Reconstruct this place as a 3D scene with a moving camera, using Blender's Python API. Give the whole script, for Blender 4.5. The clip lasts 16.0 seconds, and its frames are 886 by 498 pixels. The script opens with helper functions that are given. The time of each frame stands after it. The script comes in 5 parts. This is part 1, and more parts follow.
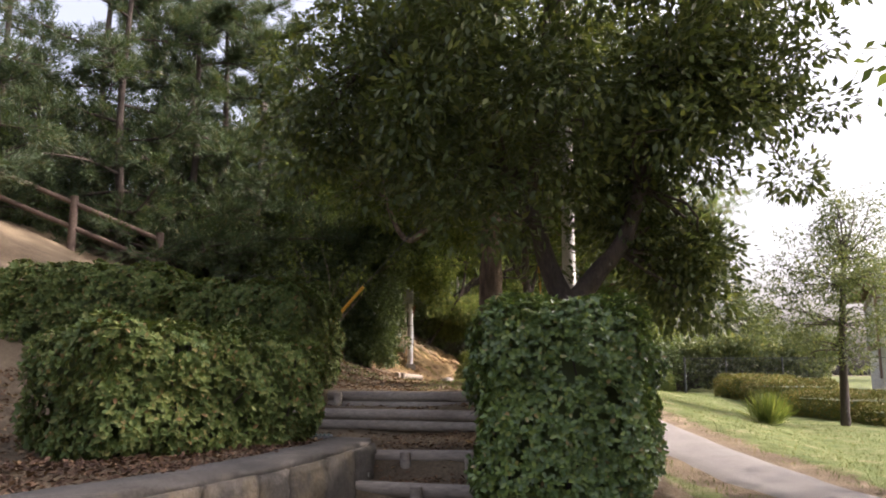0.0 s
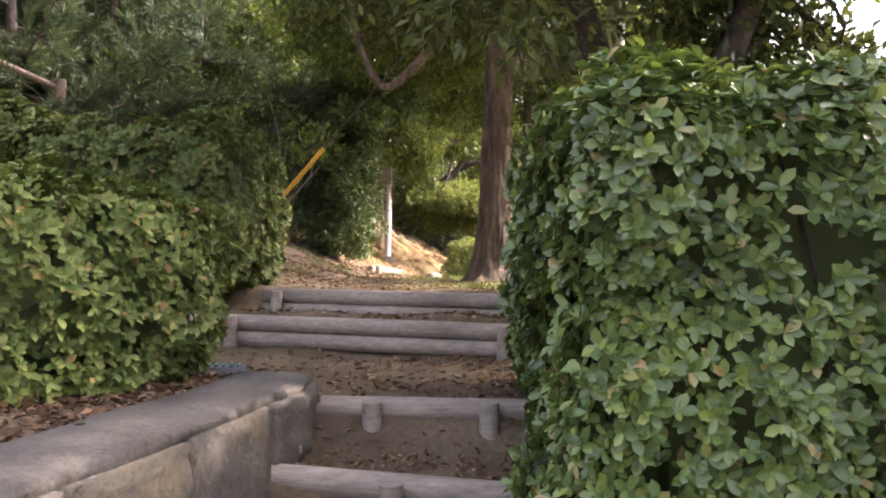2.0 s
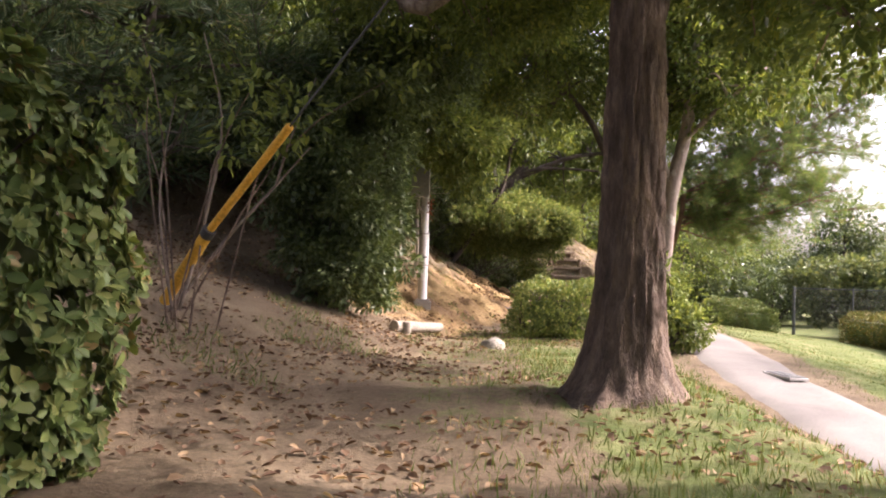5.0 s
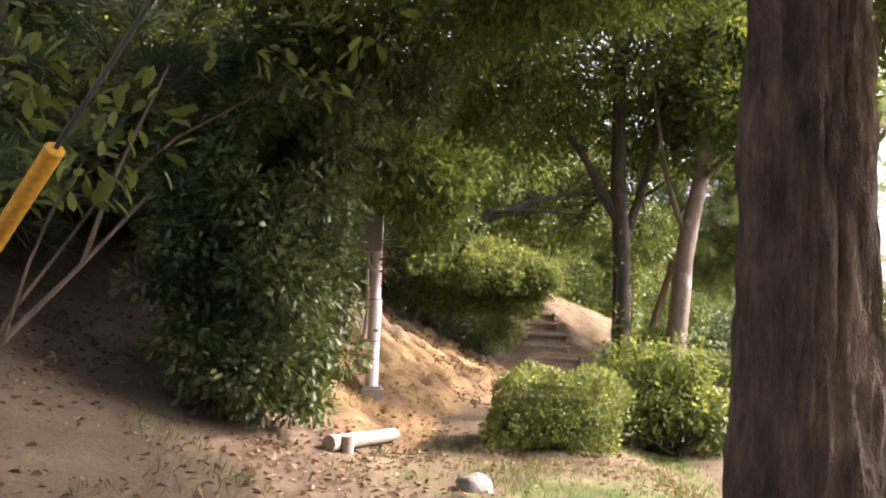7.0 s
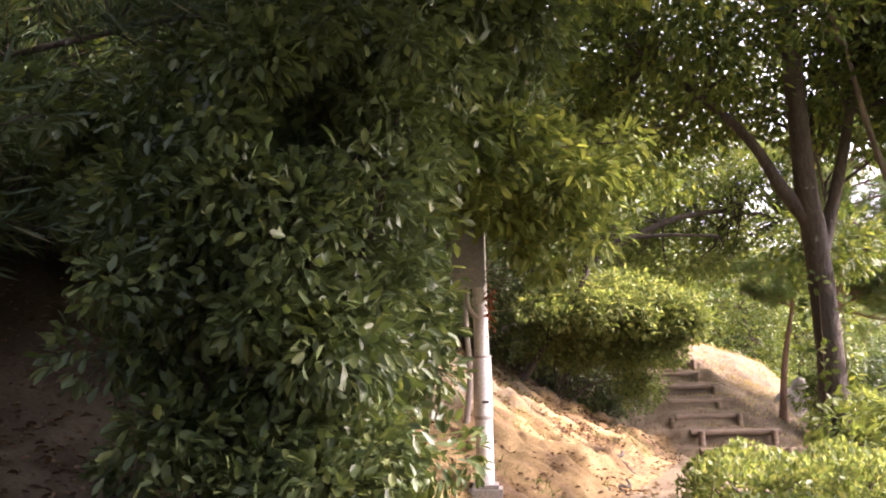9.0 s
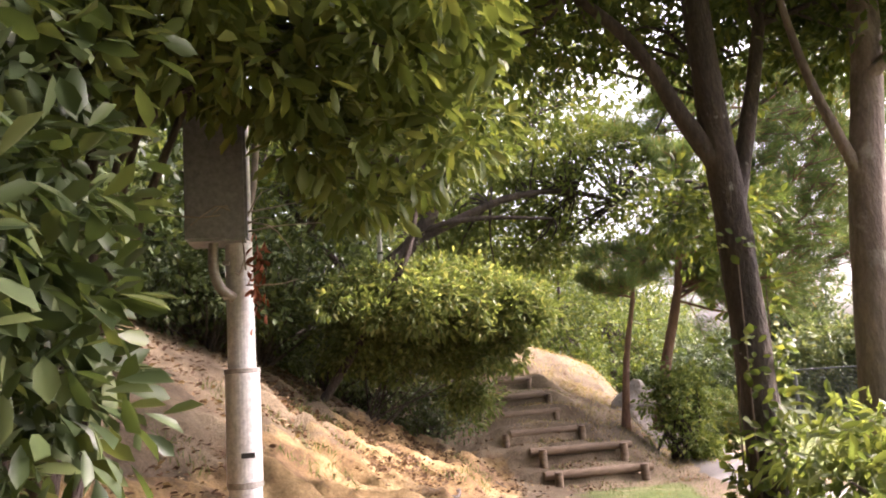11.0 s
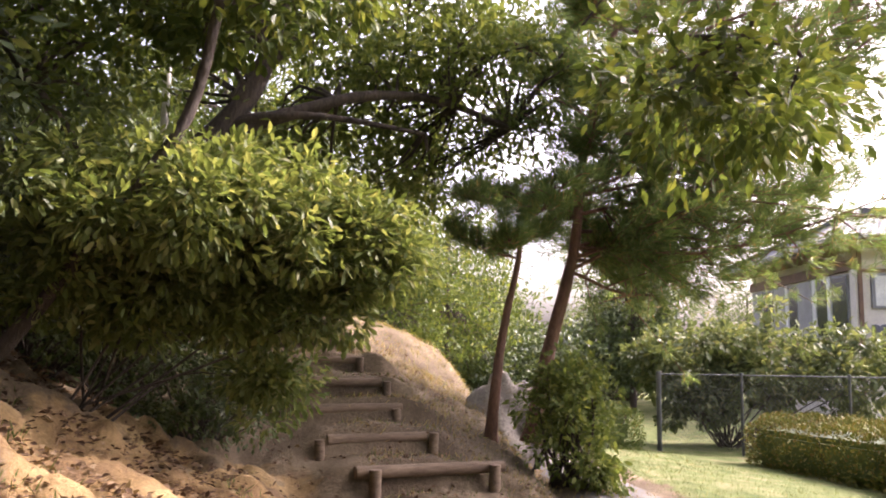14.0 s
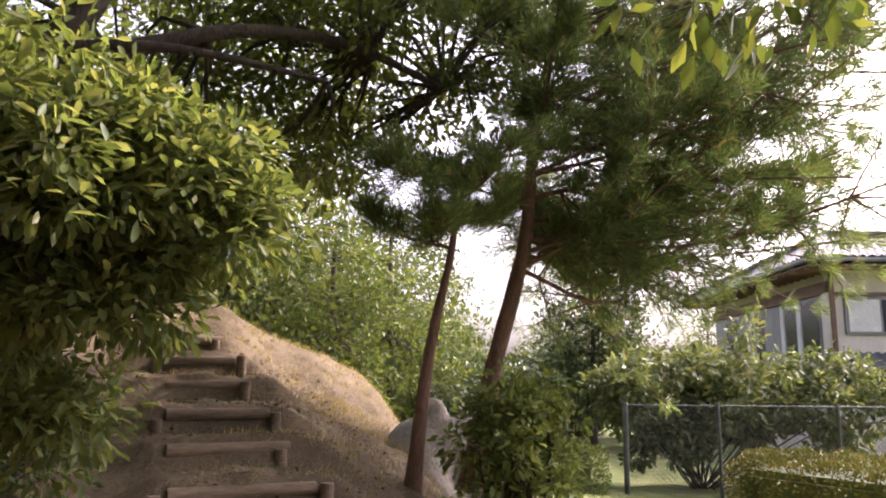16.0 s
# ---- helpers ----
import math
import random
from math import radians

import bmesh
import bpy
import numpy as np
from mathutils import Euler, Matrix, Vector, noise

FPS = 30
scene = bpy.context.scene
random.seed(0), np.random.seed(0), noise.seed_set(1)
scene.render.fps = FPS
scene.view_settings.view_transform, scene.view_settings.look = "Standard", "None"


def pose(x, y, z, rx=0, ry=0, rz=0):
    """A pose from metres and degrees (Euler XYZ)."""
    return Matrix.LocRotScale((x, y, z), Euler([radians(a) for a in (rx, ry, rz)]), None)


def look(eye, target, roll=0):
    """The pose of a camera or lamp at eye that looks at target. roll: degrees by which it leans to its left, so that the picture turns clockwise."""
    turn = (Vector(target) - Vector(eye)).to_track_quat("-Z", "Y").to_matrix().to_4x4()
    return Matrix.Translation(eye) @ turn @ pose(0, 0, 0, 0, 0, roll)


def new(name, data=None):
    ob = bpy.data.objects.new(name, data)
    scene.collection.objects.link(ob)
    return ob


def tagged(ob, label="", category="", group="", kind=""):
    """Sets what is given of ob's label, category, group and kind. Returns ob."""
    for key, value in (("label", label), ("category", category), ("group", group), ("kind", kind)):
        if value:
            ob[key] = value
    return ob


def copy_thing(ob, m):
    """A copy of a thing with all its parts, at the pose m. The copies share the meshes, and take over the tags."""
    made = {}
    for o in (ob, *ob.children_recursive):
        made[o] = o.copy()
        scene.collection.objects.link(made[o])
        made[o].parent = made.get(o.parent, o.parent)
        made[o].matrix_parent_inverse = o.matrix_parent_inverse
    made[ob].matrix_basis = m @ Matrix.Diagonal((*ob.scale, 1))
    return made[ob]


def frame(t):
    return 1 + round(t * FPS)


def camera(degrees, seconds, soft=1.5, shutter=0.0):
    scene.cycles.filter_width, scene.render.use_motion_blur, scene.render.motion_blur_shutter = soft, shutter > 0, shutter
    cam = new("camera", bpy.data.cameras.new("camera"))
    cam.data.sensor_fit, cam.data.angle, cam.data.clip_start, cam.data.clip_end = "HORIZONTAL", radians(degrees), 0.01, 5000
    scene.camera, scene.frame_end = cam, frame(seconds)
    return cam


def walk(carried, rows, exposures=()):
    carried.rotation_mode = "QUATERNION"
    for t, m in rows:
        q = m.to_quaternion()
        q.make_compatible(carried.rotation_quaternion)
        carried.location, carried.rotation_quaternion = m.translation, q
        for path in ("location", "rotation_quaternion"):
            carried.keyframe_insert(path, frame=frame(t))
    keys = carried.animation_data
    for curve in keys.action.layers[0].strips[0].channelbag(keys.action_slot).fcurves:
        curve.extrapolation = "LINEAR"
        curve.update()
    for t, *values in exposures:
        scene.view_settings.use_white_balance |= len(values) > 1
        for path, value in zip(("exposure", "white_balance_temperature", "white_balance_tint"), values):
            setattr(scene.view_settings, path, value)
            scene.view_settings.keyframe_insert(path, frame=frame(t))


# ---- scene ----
cam = camera(59.6, 16.0, 1.9)
ROWS = [  # t, x, y, z, yaw, pitch, roll
    (0, -0.000, -0.000, 1.249, -0.33, 9.17, -0.20),
    (0.5, -0.051, 0.833, 1.222, -1.33, 6.73, 0.10),
    (1, -0.099, 1.709, 1.207, -1.84, 4.01, -0.04),
    (1.5, -0.108, 2.588, 1.203, -1.57, 2.07, -0.57),
    (2, -0.091, 3.479, 1.204, -1.93, 1.63, -1.05),
    (2.5, -0.076, 4.367, 1.241, -3.26, 3.83, -1.01),
    (3, -0.092, 5.233, 1.261, -5.05, 8.15, -0.73),
    (3.5, -0.118, 6.029, 1.390, -6.21, 12.45, 0.00),
    (4, -0.096, 6.867, 1.562, -4.61, 10.42, -0.51),
    (4.5, -0.119, 7.668, 1.691, -0.55, 4.01, -1.60),
    (4.7, -0.165, 7.974, 1.720, 1.03, 2.36, -1.93),
    (6.8, -0.303, 10.871, 2.247, -1.18, 4.52, -2.66),
    (7, -0.298, 11.114, 2.293, -2.27, 5.06, -2.13),
    (7.5, -0.273, 11.732, 2.340, -1.27, 6.49, -0.37),
    (8, -0.297, 12.398, 2.340, 3.29, 8.09, 0.98),
    (8.2, -0.349, 12.681, 2.341, 5.55, 8.60, 1.03),
    (10.3, -0.547, 15.550, 2.376, -1.63, 9.13, 3.95),
    (10.5, -0.495, 15.834, 2.370, -4.40, 9.06, 3.88),
    (11, -0.417, 16.540, 2.391, -9.23, 9.26, 4.07),
    (11.5, -0.363, 17.192, 2.358, -11.25, 9.48, 2.20),
    (12, -0.242, 17.859, 2.340, -11.92, 9.36, 1.00),
    (12.5, -0.104, 18.476, 2.359, -13.00, 8.78, -0.15),
    (13, 0.059, 19.056, 2.372, -15.68, 8.10, -0.51),
    (13.5, 0.227, 19.645, 2.359, -20.15, 7.66, -0.92),
    (14, 0.399, 20.212, 2.357, -22.62, 7.35, -0.96),
    (14.5, 0.623, 20.731, 2.378, -21.26, 7.33, -1.01),
    (15, 0.923, 21.182, 2.384, -21.12, 7.69, -0.37),
    (15.5, 1.267, 21.602, 2.322, -22.14, 8.88, 0.03),
    (16, 1.589, 21.993, 2.201, -25.69, 10.16, -0.54),
]
walk(cam, [(t, pose(x, y, z, 90 + pitch, roll, yaw)) for t, x, y, z, yaw, pitch, roll in ROWS],
     [(0.0, 0.88, 6250, 22), (1.0, 1.4, 6250, 23), (2.0, 2.1, 6250, 26), (3.0, 2.4, 6250, 28), (3.5, 2.3, 6250, 28), (3.9, 1.75, 6250, 27), (4.5, 1.45, 6250, 27), (7.0, 1.7, 6250, 30), (8.2, 2.22, 6250, 34), (10.5, 2.0, 6250, 32), (11.2, 1.77, 6250, 29), (12.5, 1.2, 6250, 28), (13.5, 1.38, 6250, 30), (15.0, 1.48, 6250, 32), (16.0, 1.17, 6250, 29)])


# world and sun
world = bpy.data.worlds.new("sky")
scene.world = world
world.use_nodes = True
sky = world.node_tree.nodes.new("ShaderNodeTexSky")
sky.sky_type, sky.sun_disc = "NISHITA", False
SUN_TO = Vector((0.76, 0.1, 0.62)).normalized()
sky.sun_elevation = math.asin(SUN_TO.z)
sky.sun_rotation = math.atan2(SUN_TO.x, SUN_TO.y)
sky.air_density, sky.dust_density, sky.ozone_density = 1.0, 9.0, 0.6
back = world.node_tree.nodes["Background"]
back.inputs[1].default_value = 0.15
haze = world.node_tree.nodes.new("ShaderNodeHueSaturation")
haze.inputs["Saturation"].default_value, haze.inputs["Value"].default_value = 0.5, 1.75
world.node_tree.links.new(sky.outputs[0], haze.inputs["Color"])
world.node_tree.links.new(haze.outputs[0], back.inputs[0])
sun = new("sun", bpy.data.lights.new("sun", "SUN"))
sun.data.energy, sun.data.angle, sun.data.color = 3.5, radians(0.6), (1.0, 0.9, 0.76)
sun.matrix_world = look((0, 0, 30), Vector((0, 0, 30)) - SUN_TO)


# ---- materials ----
def nodes_of(name):
    m = bpy.data.materials.new(name)
    m.use_nodes = True
    return m, m.node_tree.nodes, m.node_tree.links, m.node_tree.nodes["Principled BSDF"]


def ramp(nt, fac, stops):
    r = nt.nodes.new("ShaderNodeValToRGB")
    while len(r.color_ramp.elements) < len(stops):
        r.color_ramp.elements.new(0.5)
    for e, (p, c) in zip(r.color_ramp.elements, stops):
        e.position, e.color = p, (*c, 1)
    nt.links.new(fac, r.inputs[0])
    return r.outputs[0]


def noise_tex(nt, scale, detail=6, rough=0.6, stretch=None):
    n = nt.nodes.new("ShaderNodeTexNoise")
    n.inputs["Scale"].default_value, n.inputs["Detail"].default_value, n.inputs["Roughness"].default_value = scale, detail, rough
    c = nt.nodes.new("ShaderNodeTexCoord")
    if stretch:
        mp = nt.nodes.new("ShaderNodeMapping")
        mp.inputs["Scale"].default_value = stretch
        nt.links.new(c.outputs["Object"], mp.inputs[0])
        nt.links.new(mp.outputs[0], n.inputs["Vector"])
    else:
        nt.links.new(c.outputs["Object"], n.inputs["Vector"])
    return n.outputs["Fac"]


def mixed(nt, fac, a, b):
    m = nt.nodes.new("ShaderNodeMix")
    m.data_type = "RGBA"
    for sock, v in ((m.inputs[0], fac), (m.inputs[6], a), (m.inputs[7], b)):
        if isinstance(v, (int, float)):
            sock.default_value = v
        elif isinstance(v, tuple):
            sock.default_value = (*v, 1)
        else:
            nt.links.new(v, sock)
    return m.outputs[2]


def rough_mat(name, stops, scale, fine=40.0, rough=0.85, bump=0.4, depth=0.02, metal=0.0, stretch=None, blotch=None):
    """A worn solid: colour by coarse noise, fine noise grain on top, and relief."""
    m, nd, ln, bsdf = nodes_of(name)
    nt = m.node_tree
    col = ramp(nt, noise_tex(nt, scale, stretch=stretch), stops)
    grain = noise_tex(nt, fine, 4, 0.7, stretch)
    dark = ramp(nt, grain, [(0.3, (0.55, 0.55, 0.55)), (0.7, (1.25, 1.25, 1.25))])
    mul = nd.new("ShaderNodeMix")
    mul.data_type, mul.blend_type = "RGBA", "MULTIPLY"
    mul.inputs[0].default_value = 0.75
    ln.new(col, mul.inputs[6])
    ln.new(dark, mul.inputs[7])
    out = mul.outputs[2]
    if blotch:
        lo, hi, sc, c = blotch
        f = ramp(nt, noise_tex(nt, sc, 5, 0.65), [(lo, (0, 0, 0)), (hi, (1, 1, 1))])
        out = mixed(nt, f, out, c)
    ln.new(out, bsdf.inputs["Base Color"])
    bsdf.inputs["Roughness"].default_value = rough
    bsdf.inputs["Metallic"].default_value = metal
    b = nd.new("ShaderNodeBump")
    b.inputs["Strength"].default_value, b.inputs["Distance"].default_value = bump, depth
    ln.new(grain, b.inputs["Height"])
    ln.new(b.outputs[0], bsdf.inputs["Normal"])
    return m


def leaf_mat(name, stops, rough=0.55, through_light=0.35, gloss=0.18):
    """Leaves: every leaf its own tone, a lobe of light through the blade."""
    m, nd, ln, bsdf = nodes_of(name)
    nt = m.node_tree
    geo = nd.new("ShaderNodeNewGeometry")
    col = ramp(nt, geo.outputs["Random Per Island"], stops)
    patch = ramp(nt, noise_tex(nt, 0.9, 3), [(0.35, (0.8, 0.8, 0.75)), (0.65, (1.2, 1.15, 1.0))])
    mul = nd.new("ShaderNodeMix")
    mul.data_type, mul.blend_type = "RGBA", "MULTIPLY"
    mul.inputs[0].default_value = 1.0
    ln.new(col, mul.inputs[6])
    ln.new(patch, mul.inputs[7])
    ln.new(mul.outputs[2], bsdf.inputs["Base Color"])
    bsdf.inputs["Roughness"].default_value = rough
    bsdf.inputs["Specular IOR Level"].default_value = gloss
    tr = nd.new("ShaderNodeBsdfTranslucent")
    warm = nd.new("ShaderNodeMix")
    warm.data_type, warm.blend_type = "RGBA", "MULTIPLY"
    warm.inputs[0].default_value = 1.0
    ln.new(mul.outputs[2], warm.inputs[6])
    warm.inputs[7].default_value = (1.55, 1.45, 0.75, 1)
    ln.new(warm.outputs[2], tr.inputs[0])
    mix = nd.new("ShaderNodeMixShader")
    mix.inputs[0].default_value = through_light
    ln.new(bsdf.outputs[0], mix.inputs[1])
    ln.new(tr.outputs[0], mix.inputs[2])
    ln.new(mix.outputs[0], nd["Material Output"].inputs[0])
    return m


LEAF_BOX = leaf_mat("leaf_box_hedge", [(0, (0.07, 0.12, 0.045)), (0.6, (0.12, 0.185, 0.06)), (0.96, (0.19, 0.26, 0.07)), (1, (0.32, 0.24, 0.13))], 0.36, 0.2, 0.5)
LEAF_HEDGE = leaf_mat("leaf_azalea", [(0, (0.06, 0.1, 0.03)), (0.6, (0.11, 0.15, 0.045)), (0.95, (0.16, 0.18, 0.06)), (1, (0.24, 0.15, 0.08))], 0.5, 0.15)
LEAF_GOLD = leaf_mat("leaf_gold_hedge", [(0, (0.1, 0.12, 0.03)), (0.7, (0.18, 0.18, 0.045)), (1, (0.24, 0.17, 0.08))], 0.6, 0.06)
LEAF_CAMPHOR = leaf_mat("leaf_camphor", [(0, (0.045, 0.068, 0.028)), (0.7, (0.08, 0.11, 0.04)), (1, (0.15, 0.175, 0.06))], 0.42, 0.3, 0.4)
LEAF_TREE = leaf_mat("leaf_tree", [(0, (0.05, 0.08, 0.026)), (0.7, (0.09, 0.125, 0.036)), (1, (0.17, 0.195, 0.055))], 0.55, 0.36)
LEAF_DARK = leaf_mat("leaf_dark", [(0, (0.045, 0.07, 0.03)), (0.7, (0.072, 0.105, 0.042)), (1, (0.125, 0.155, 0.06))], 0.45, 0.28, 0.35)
LEAF_LIGHT = leaf_mat("leaf_light", [(0, (0.075, 0.11, 0.035)), (0.7, (0.125, 0.165, 0.055)), (1, (0.2, 0.235, 0.085))], 0.5, 0.4)
LEAF_BUSH = leaf_mat("leaf_bush", [(0, (0.075, 0.11, 0.042)), (0.7, (0.13, 0.17, 0.065)), (1, (0.22, 0.24, 0.115))], 0.45, 0.45)
LEAF_GREY = leaf_mat("leaf_grey_green", [(0, (0.07, 0.1, 0.05)), (0.7, (0.12, 0.15, 0.075)), (1, (0.2, 0.22, 0.11))], 0.5, 0.3)
NEEDLE = leaf_mat("pine_needle", [(0, (0.08, 0.13, 0.055)), (0.7, (0.13, 0.19, 0.08)), (0.93, (0.2, 0.25, 0.11)), (1, (0.32, 0.19, 0.1))], 0.5, 0.4)
NEEDLE_DARK = leaf_mat("dark_needle", [(0, (0.035, 0.06, 0.035)), (0.8, (0.06, 0.09, 0.045)), (1, (0.12, 0.115, 0.06))], 0.45, 0.25)
GRASS = leaf_mat("grass_blade", [(0, (0.065, 0.105, 0.028)), (0.7, (0.11, 0.145, 0.045)), (1, (0.25, 0.21, 0.11))], 0.6, 0.2)
LITTER = leaf_mat("dry_leaf", [(0, (0.07, 0.042, 0.03)), (0.6, (0.14, 0.088, 0.06)), (1, (0.3, 0.22, 0.145))], 0.8, 0.15)
# Litter tones darkened to carry the shade under the hedge in the colour.
MULCH = leaf_mat("shaded_leaf_mulch", [(0, (0.035, 0.022, 0.017)), (0.6, (0.075, 0.045, 0.032)), (1, (0.17, 0.11, 0.075))], 0.85, 0.1)
BARK = rough_mat("bark", [(0.3, (0.065, 0.045, 0.034)), (0.5, (0.15, 0.105, 0.075)), (0.7, (0.29, 0.205, 0.145))], 9.0, 55, 0.95, 1.0, 0.05, stretch=(1, 1, 0.3), blotch=(0.62, 0.72, 2.2, (0.26, 0.22, 0.17)))
BARK_DARK = rough_mat("dark_bark", [(0.3, (0.04, 0.031, 0.026)), (0.7, (0.095, 0.072, 0.056))], 5.0, 40, 0.95, 0.9, 0.03, stretch=(1, 1, 0.3), blotch=(0.66, 0.72, 6, (0.28, 0.28, 0.25)))
BARK_RED = rough_mat("red_bark", [(0.3, (0.1, 0.055, 0.038)), (0.7, (0.23, 0.13, 0.085))], 4.0, 30, 0.95, 0.9, 0.03, stretch=(1, 1, 0.35))
BARK_PALE = rough_mat("pale_bark", [(0.3, (0.24, 0.2, 0.16)), (0.7, (0.42, 0.36, 0.3))], 3.0, 30, 0.9, 0.6, 0.01, stretch=(1, 1, 0.4))
BARK_GREY = rough_mat("grey_brown_bark", [(0.3, (0.12, 0.09, 0.07)), (0.7, (0.25, 0.195, 0.155))], 4.0, 36, 0.95, 0.9, 0.02, stretch=(1, 1, 0.35), blotch=(0.6, 0.7, 3.0, (0.3, 0.27, 0.23)))
LOG = rough_mat("weathered_log", [(0.3, (0.2, 0.165, 0.13)), (0.7, (0.36, 0.31, 0.25))], 4.0, 30, 0.9, 0.7, 0.012, stretch=(0.25, 1, 1))
LOG_BROWN = rough_mat("rotted_log", [(0.3, (0.11, 0.078, 0.052)), (0.7, (0.24, 0.175, 0.115))], 4.0, 30, 0.95, 0.9, 0.015, stretch=(0.25, 1, 1))
FENCE_WOOD = rough_mat("fence_log", [(0.3, (0.075, 0.05, 0.038)), (0.7, (0.16, 0.11, 0.082))], 4.0, 26, 0.9, 0.8, 0.015)
STONE = rough_mat("wall_stone", [(0.3, (0.07, 0.062, 0.055)), (0.5, (0.13, 0.112, 0.088)), (0.7, (0.24, 0.19, 0.12))], 2.4, 30, 0.9, 0.8, 0.025, blotch=(0.66, 0.69, 7.0, (0.42, 0.42, 0.37)))
CONCRETE = rough_mat("old_concrete", [(0.3, (0.24, 0.22, 0.2)), (0.7, (0.37, 0.34, 0.3))], 1.6, 60, 0.92, 0.35, 0.008)
WALL_CAP = rough_mat("wall_coping", [(0.3, (0.062, 0.055, 0.045)), (0.7, (0.14, 0.122, 0.1))], 1.8, 38, 0.95, 0.8, 0.02, blotch=(0.6, 0.72, 2.4, (0.17, 0.14, 0.1)))
POLE_CONC = rough_mat("pole_concrete", [(0.3, (0.42, 0.4, 0.38)), (0.7, (0.54, 0.52, 0.49))], 2.0, 60, 0.8, 0.15, 0.004)
STEEL = rough_mat("painted_steel_white", [(0.3, (0.62, 0.6, 0.58)), (0.7, (0.76, 0.74, 0.71))], 3.0, 50, 0.45, 0.08, 0.003, metal=0.1)
RUST = rough_mat("rusty_band", [(0.3, (0.3, 0.26, 0.22)), (0.7, (0.45, 0.42, 0.38))], 8.0, 50, 0.6, 0.2, 0.004, metal=0.4)
YELLOW = rough_mat("yellow_guard", [(0.3, (0.62, 0.32, 0.03)), (0.7, (0.8, 0.45, 0.05))], 5.0, 40, 0.45, 0.1, 0.003)
BLACK = rough_mat("black_cable", [(0.3, (0.03, 0.03, 0.03)), (0.7, (0.06, 0.06, 0.06))], 6.0, 60, 0.5, 0.1, 0.002)
WIRE = rough_mat("galvanised_wire", [(0.3, (0.05, 0.055, 0.055)), (0.7, (0.1, 0.105, 0.105))], 6.0, 60, 0.6, 0.1, 0.002, metal=0.3)
ROCK = rough_mat("pale_rock", [(0.3, (0.19, 0.17, 0.14)), (0.7, (0.33, 0.3, 0.245))], 2.5, 26, 0.95, 0.9, 0.03, blotch=(0.58, 0.68, 3.0, (0.22, 0.18, 0.13)))
PAVE = rough_mat("path_surface", [(0.3, (0.1, 0.09, 0.078)), (0.7, (0.185, 0.168, 0.148))], 0.8, 70, 0.95, 0.3, 0.006, blotch=(0.55, 0.75, 0.5, (0.17, 0.16, 0.145)))
PLASTER = rough_mat("house_plaster", [(0.3, (0.6, 0.55, 0.48)), (0.7, (0.7, 0.65, 0.58))], 1.2, 60, 0.9, 0.1, 0.004)
TIMBER = rough_mat("brown_timber", [(0.3, (0.13, 0.075, 0.05)), (0.7, (0.22, 0.13, 0.09))], 3.0, 40, 0.7, 0.3, 0.005)
ROOF_TILE = rough_mat("roof_tile", [(0.3, (0.08, 0.08, 0.088)), (0.7, (0.14, 0.14, 0.15))], 2.0, 40, 0.8, 0.2, 0.005)
SHUTTER = rough_mat("grey_shutter", [(0.3, (0.2, 0.2, 0.21)), (0.7, (0.3, 0.3, 0.31))], 2.0, 40, 0.5, 0.2, 0.003)
WHITE_FRAME = rough_mat("white_frame", [(0.3, (0.6, 0.6, 0.6)), (0.7, (0.75, 0.75, 0.74))], 3.0, 40, 0.5, 0.1, 0.002)
GREEN_GRATE = rough_mat("green_grate", [(0.3, (0.04, 0.13, 0.1)), (0.7, (0.06, 0.18, 0.14))], 6.0, 40, 0.5, 0.1, 0.002)
GRATE = rough_mat("steel_grate", [(0.3, (0.16, 0.16, 0.16)), (0.7, (0.26, 0.26, 0.26))], 6.0, 40, 0.5, 0.1, 0.002, metal=0.5)
GLASS, gn, gl, gb = nodes_of("window_glass")
gb.inputs["Base Color"].default_value = (0.03, 0.034, 0.038, 1)
gb.inputs["Roughness"].default_value, gb.inputs["Metallic"].default_value = 0.12, 0.0

# ground: soil, dry litter and grass laid out by the plan
GROUND, gn, gl, gb = nodes_of("ground_soil")
nt = GROUND.node_tree
soil = ramp(nt, noise_tex(nt, 1.1, 8), [(0.3, (0.095, 0.073, 0.05)), (0.55, (0.165, 0.13, 0.085)), (0.75, (0.27, 0.215, 0.145))])
sand = ramp(nt, noise_tex(nt, 1.6, 8), [(0.34, (0.13, 0.085, 0.05)), (0.5, (0.24, 0.165, 0.08)), (0.68, (0.4, 0.29, 0.148))])
lawn = ramp(nt, noise_tex(nt, 2.2, 8), [(0.3, (0.07, 0.1, 0.03)), (0.5, (0.115, 0.14, 0.05)), (0.75, (0.22, 0.2, 0.11))])
att = gn.new("ShaderNodeAttribute")
att.attribute_name = "cover"
sep = gn.new("ShaderNodeSeparateColor")
gl.new(att.outputs["Color"], sep.inputs[0])
rag = noise_tex(nt, 5.0, 6, 0.7)


def ragged(sock):
    a = gn.new("ShaderNodeMath")
    a.operation = "ADD"
    gl.new(sock, a.inputs[0])
    gl.new(rag, a.inputs[1])
    return ramp(nt, a.outputs[0], [(0.82, (0, 0, 0)), (1.12, (1, 1, 1))])


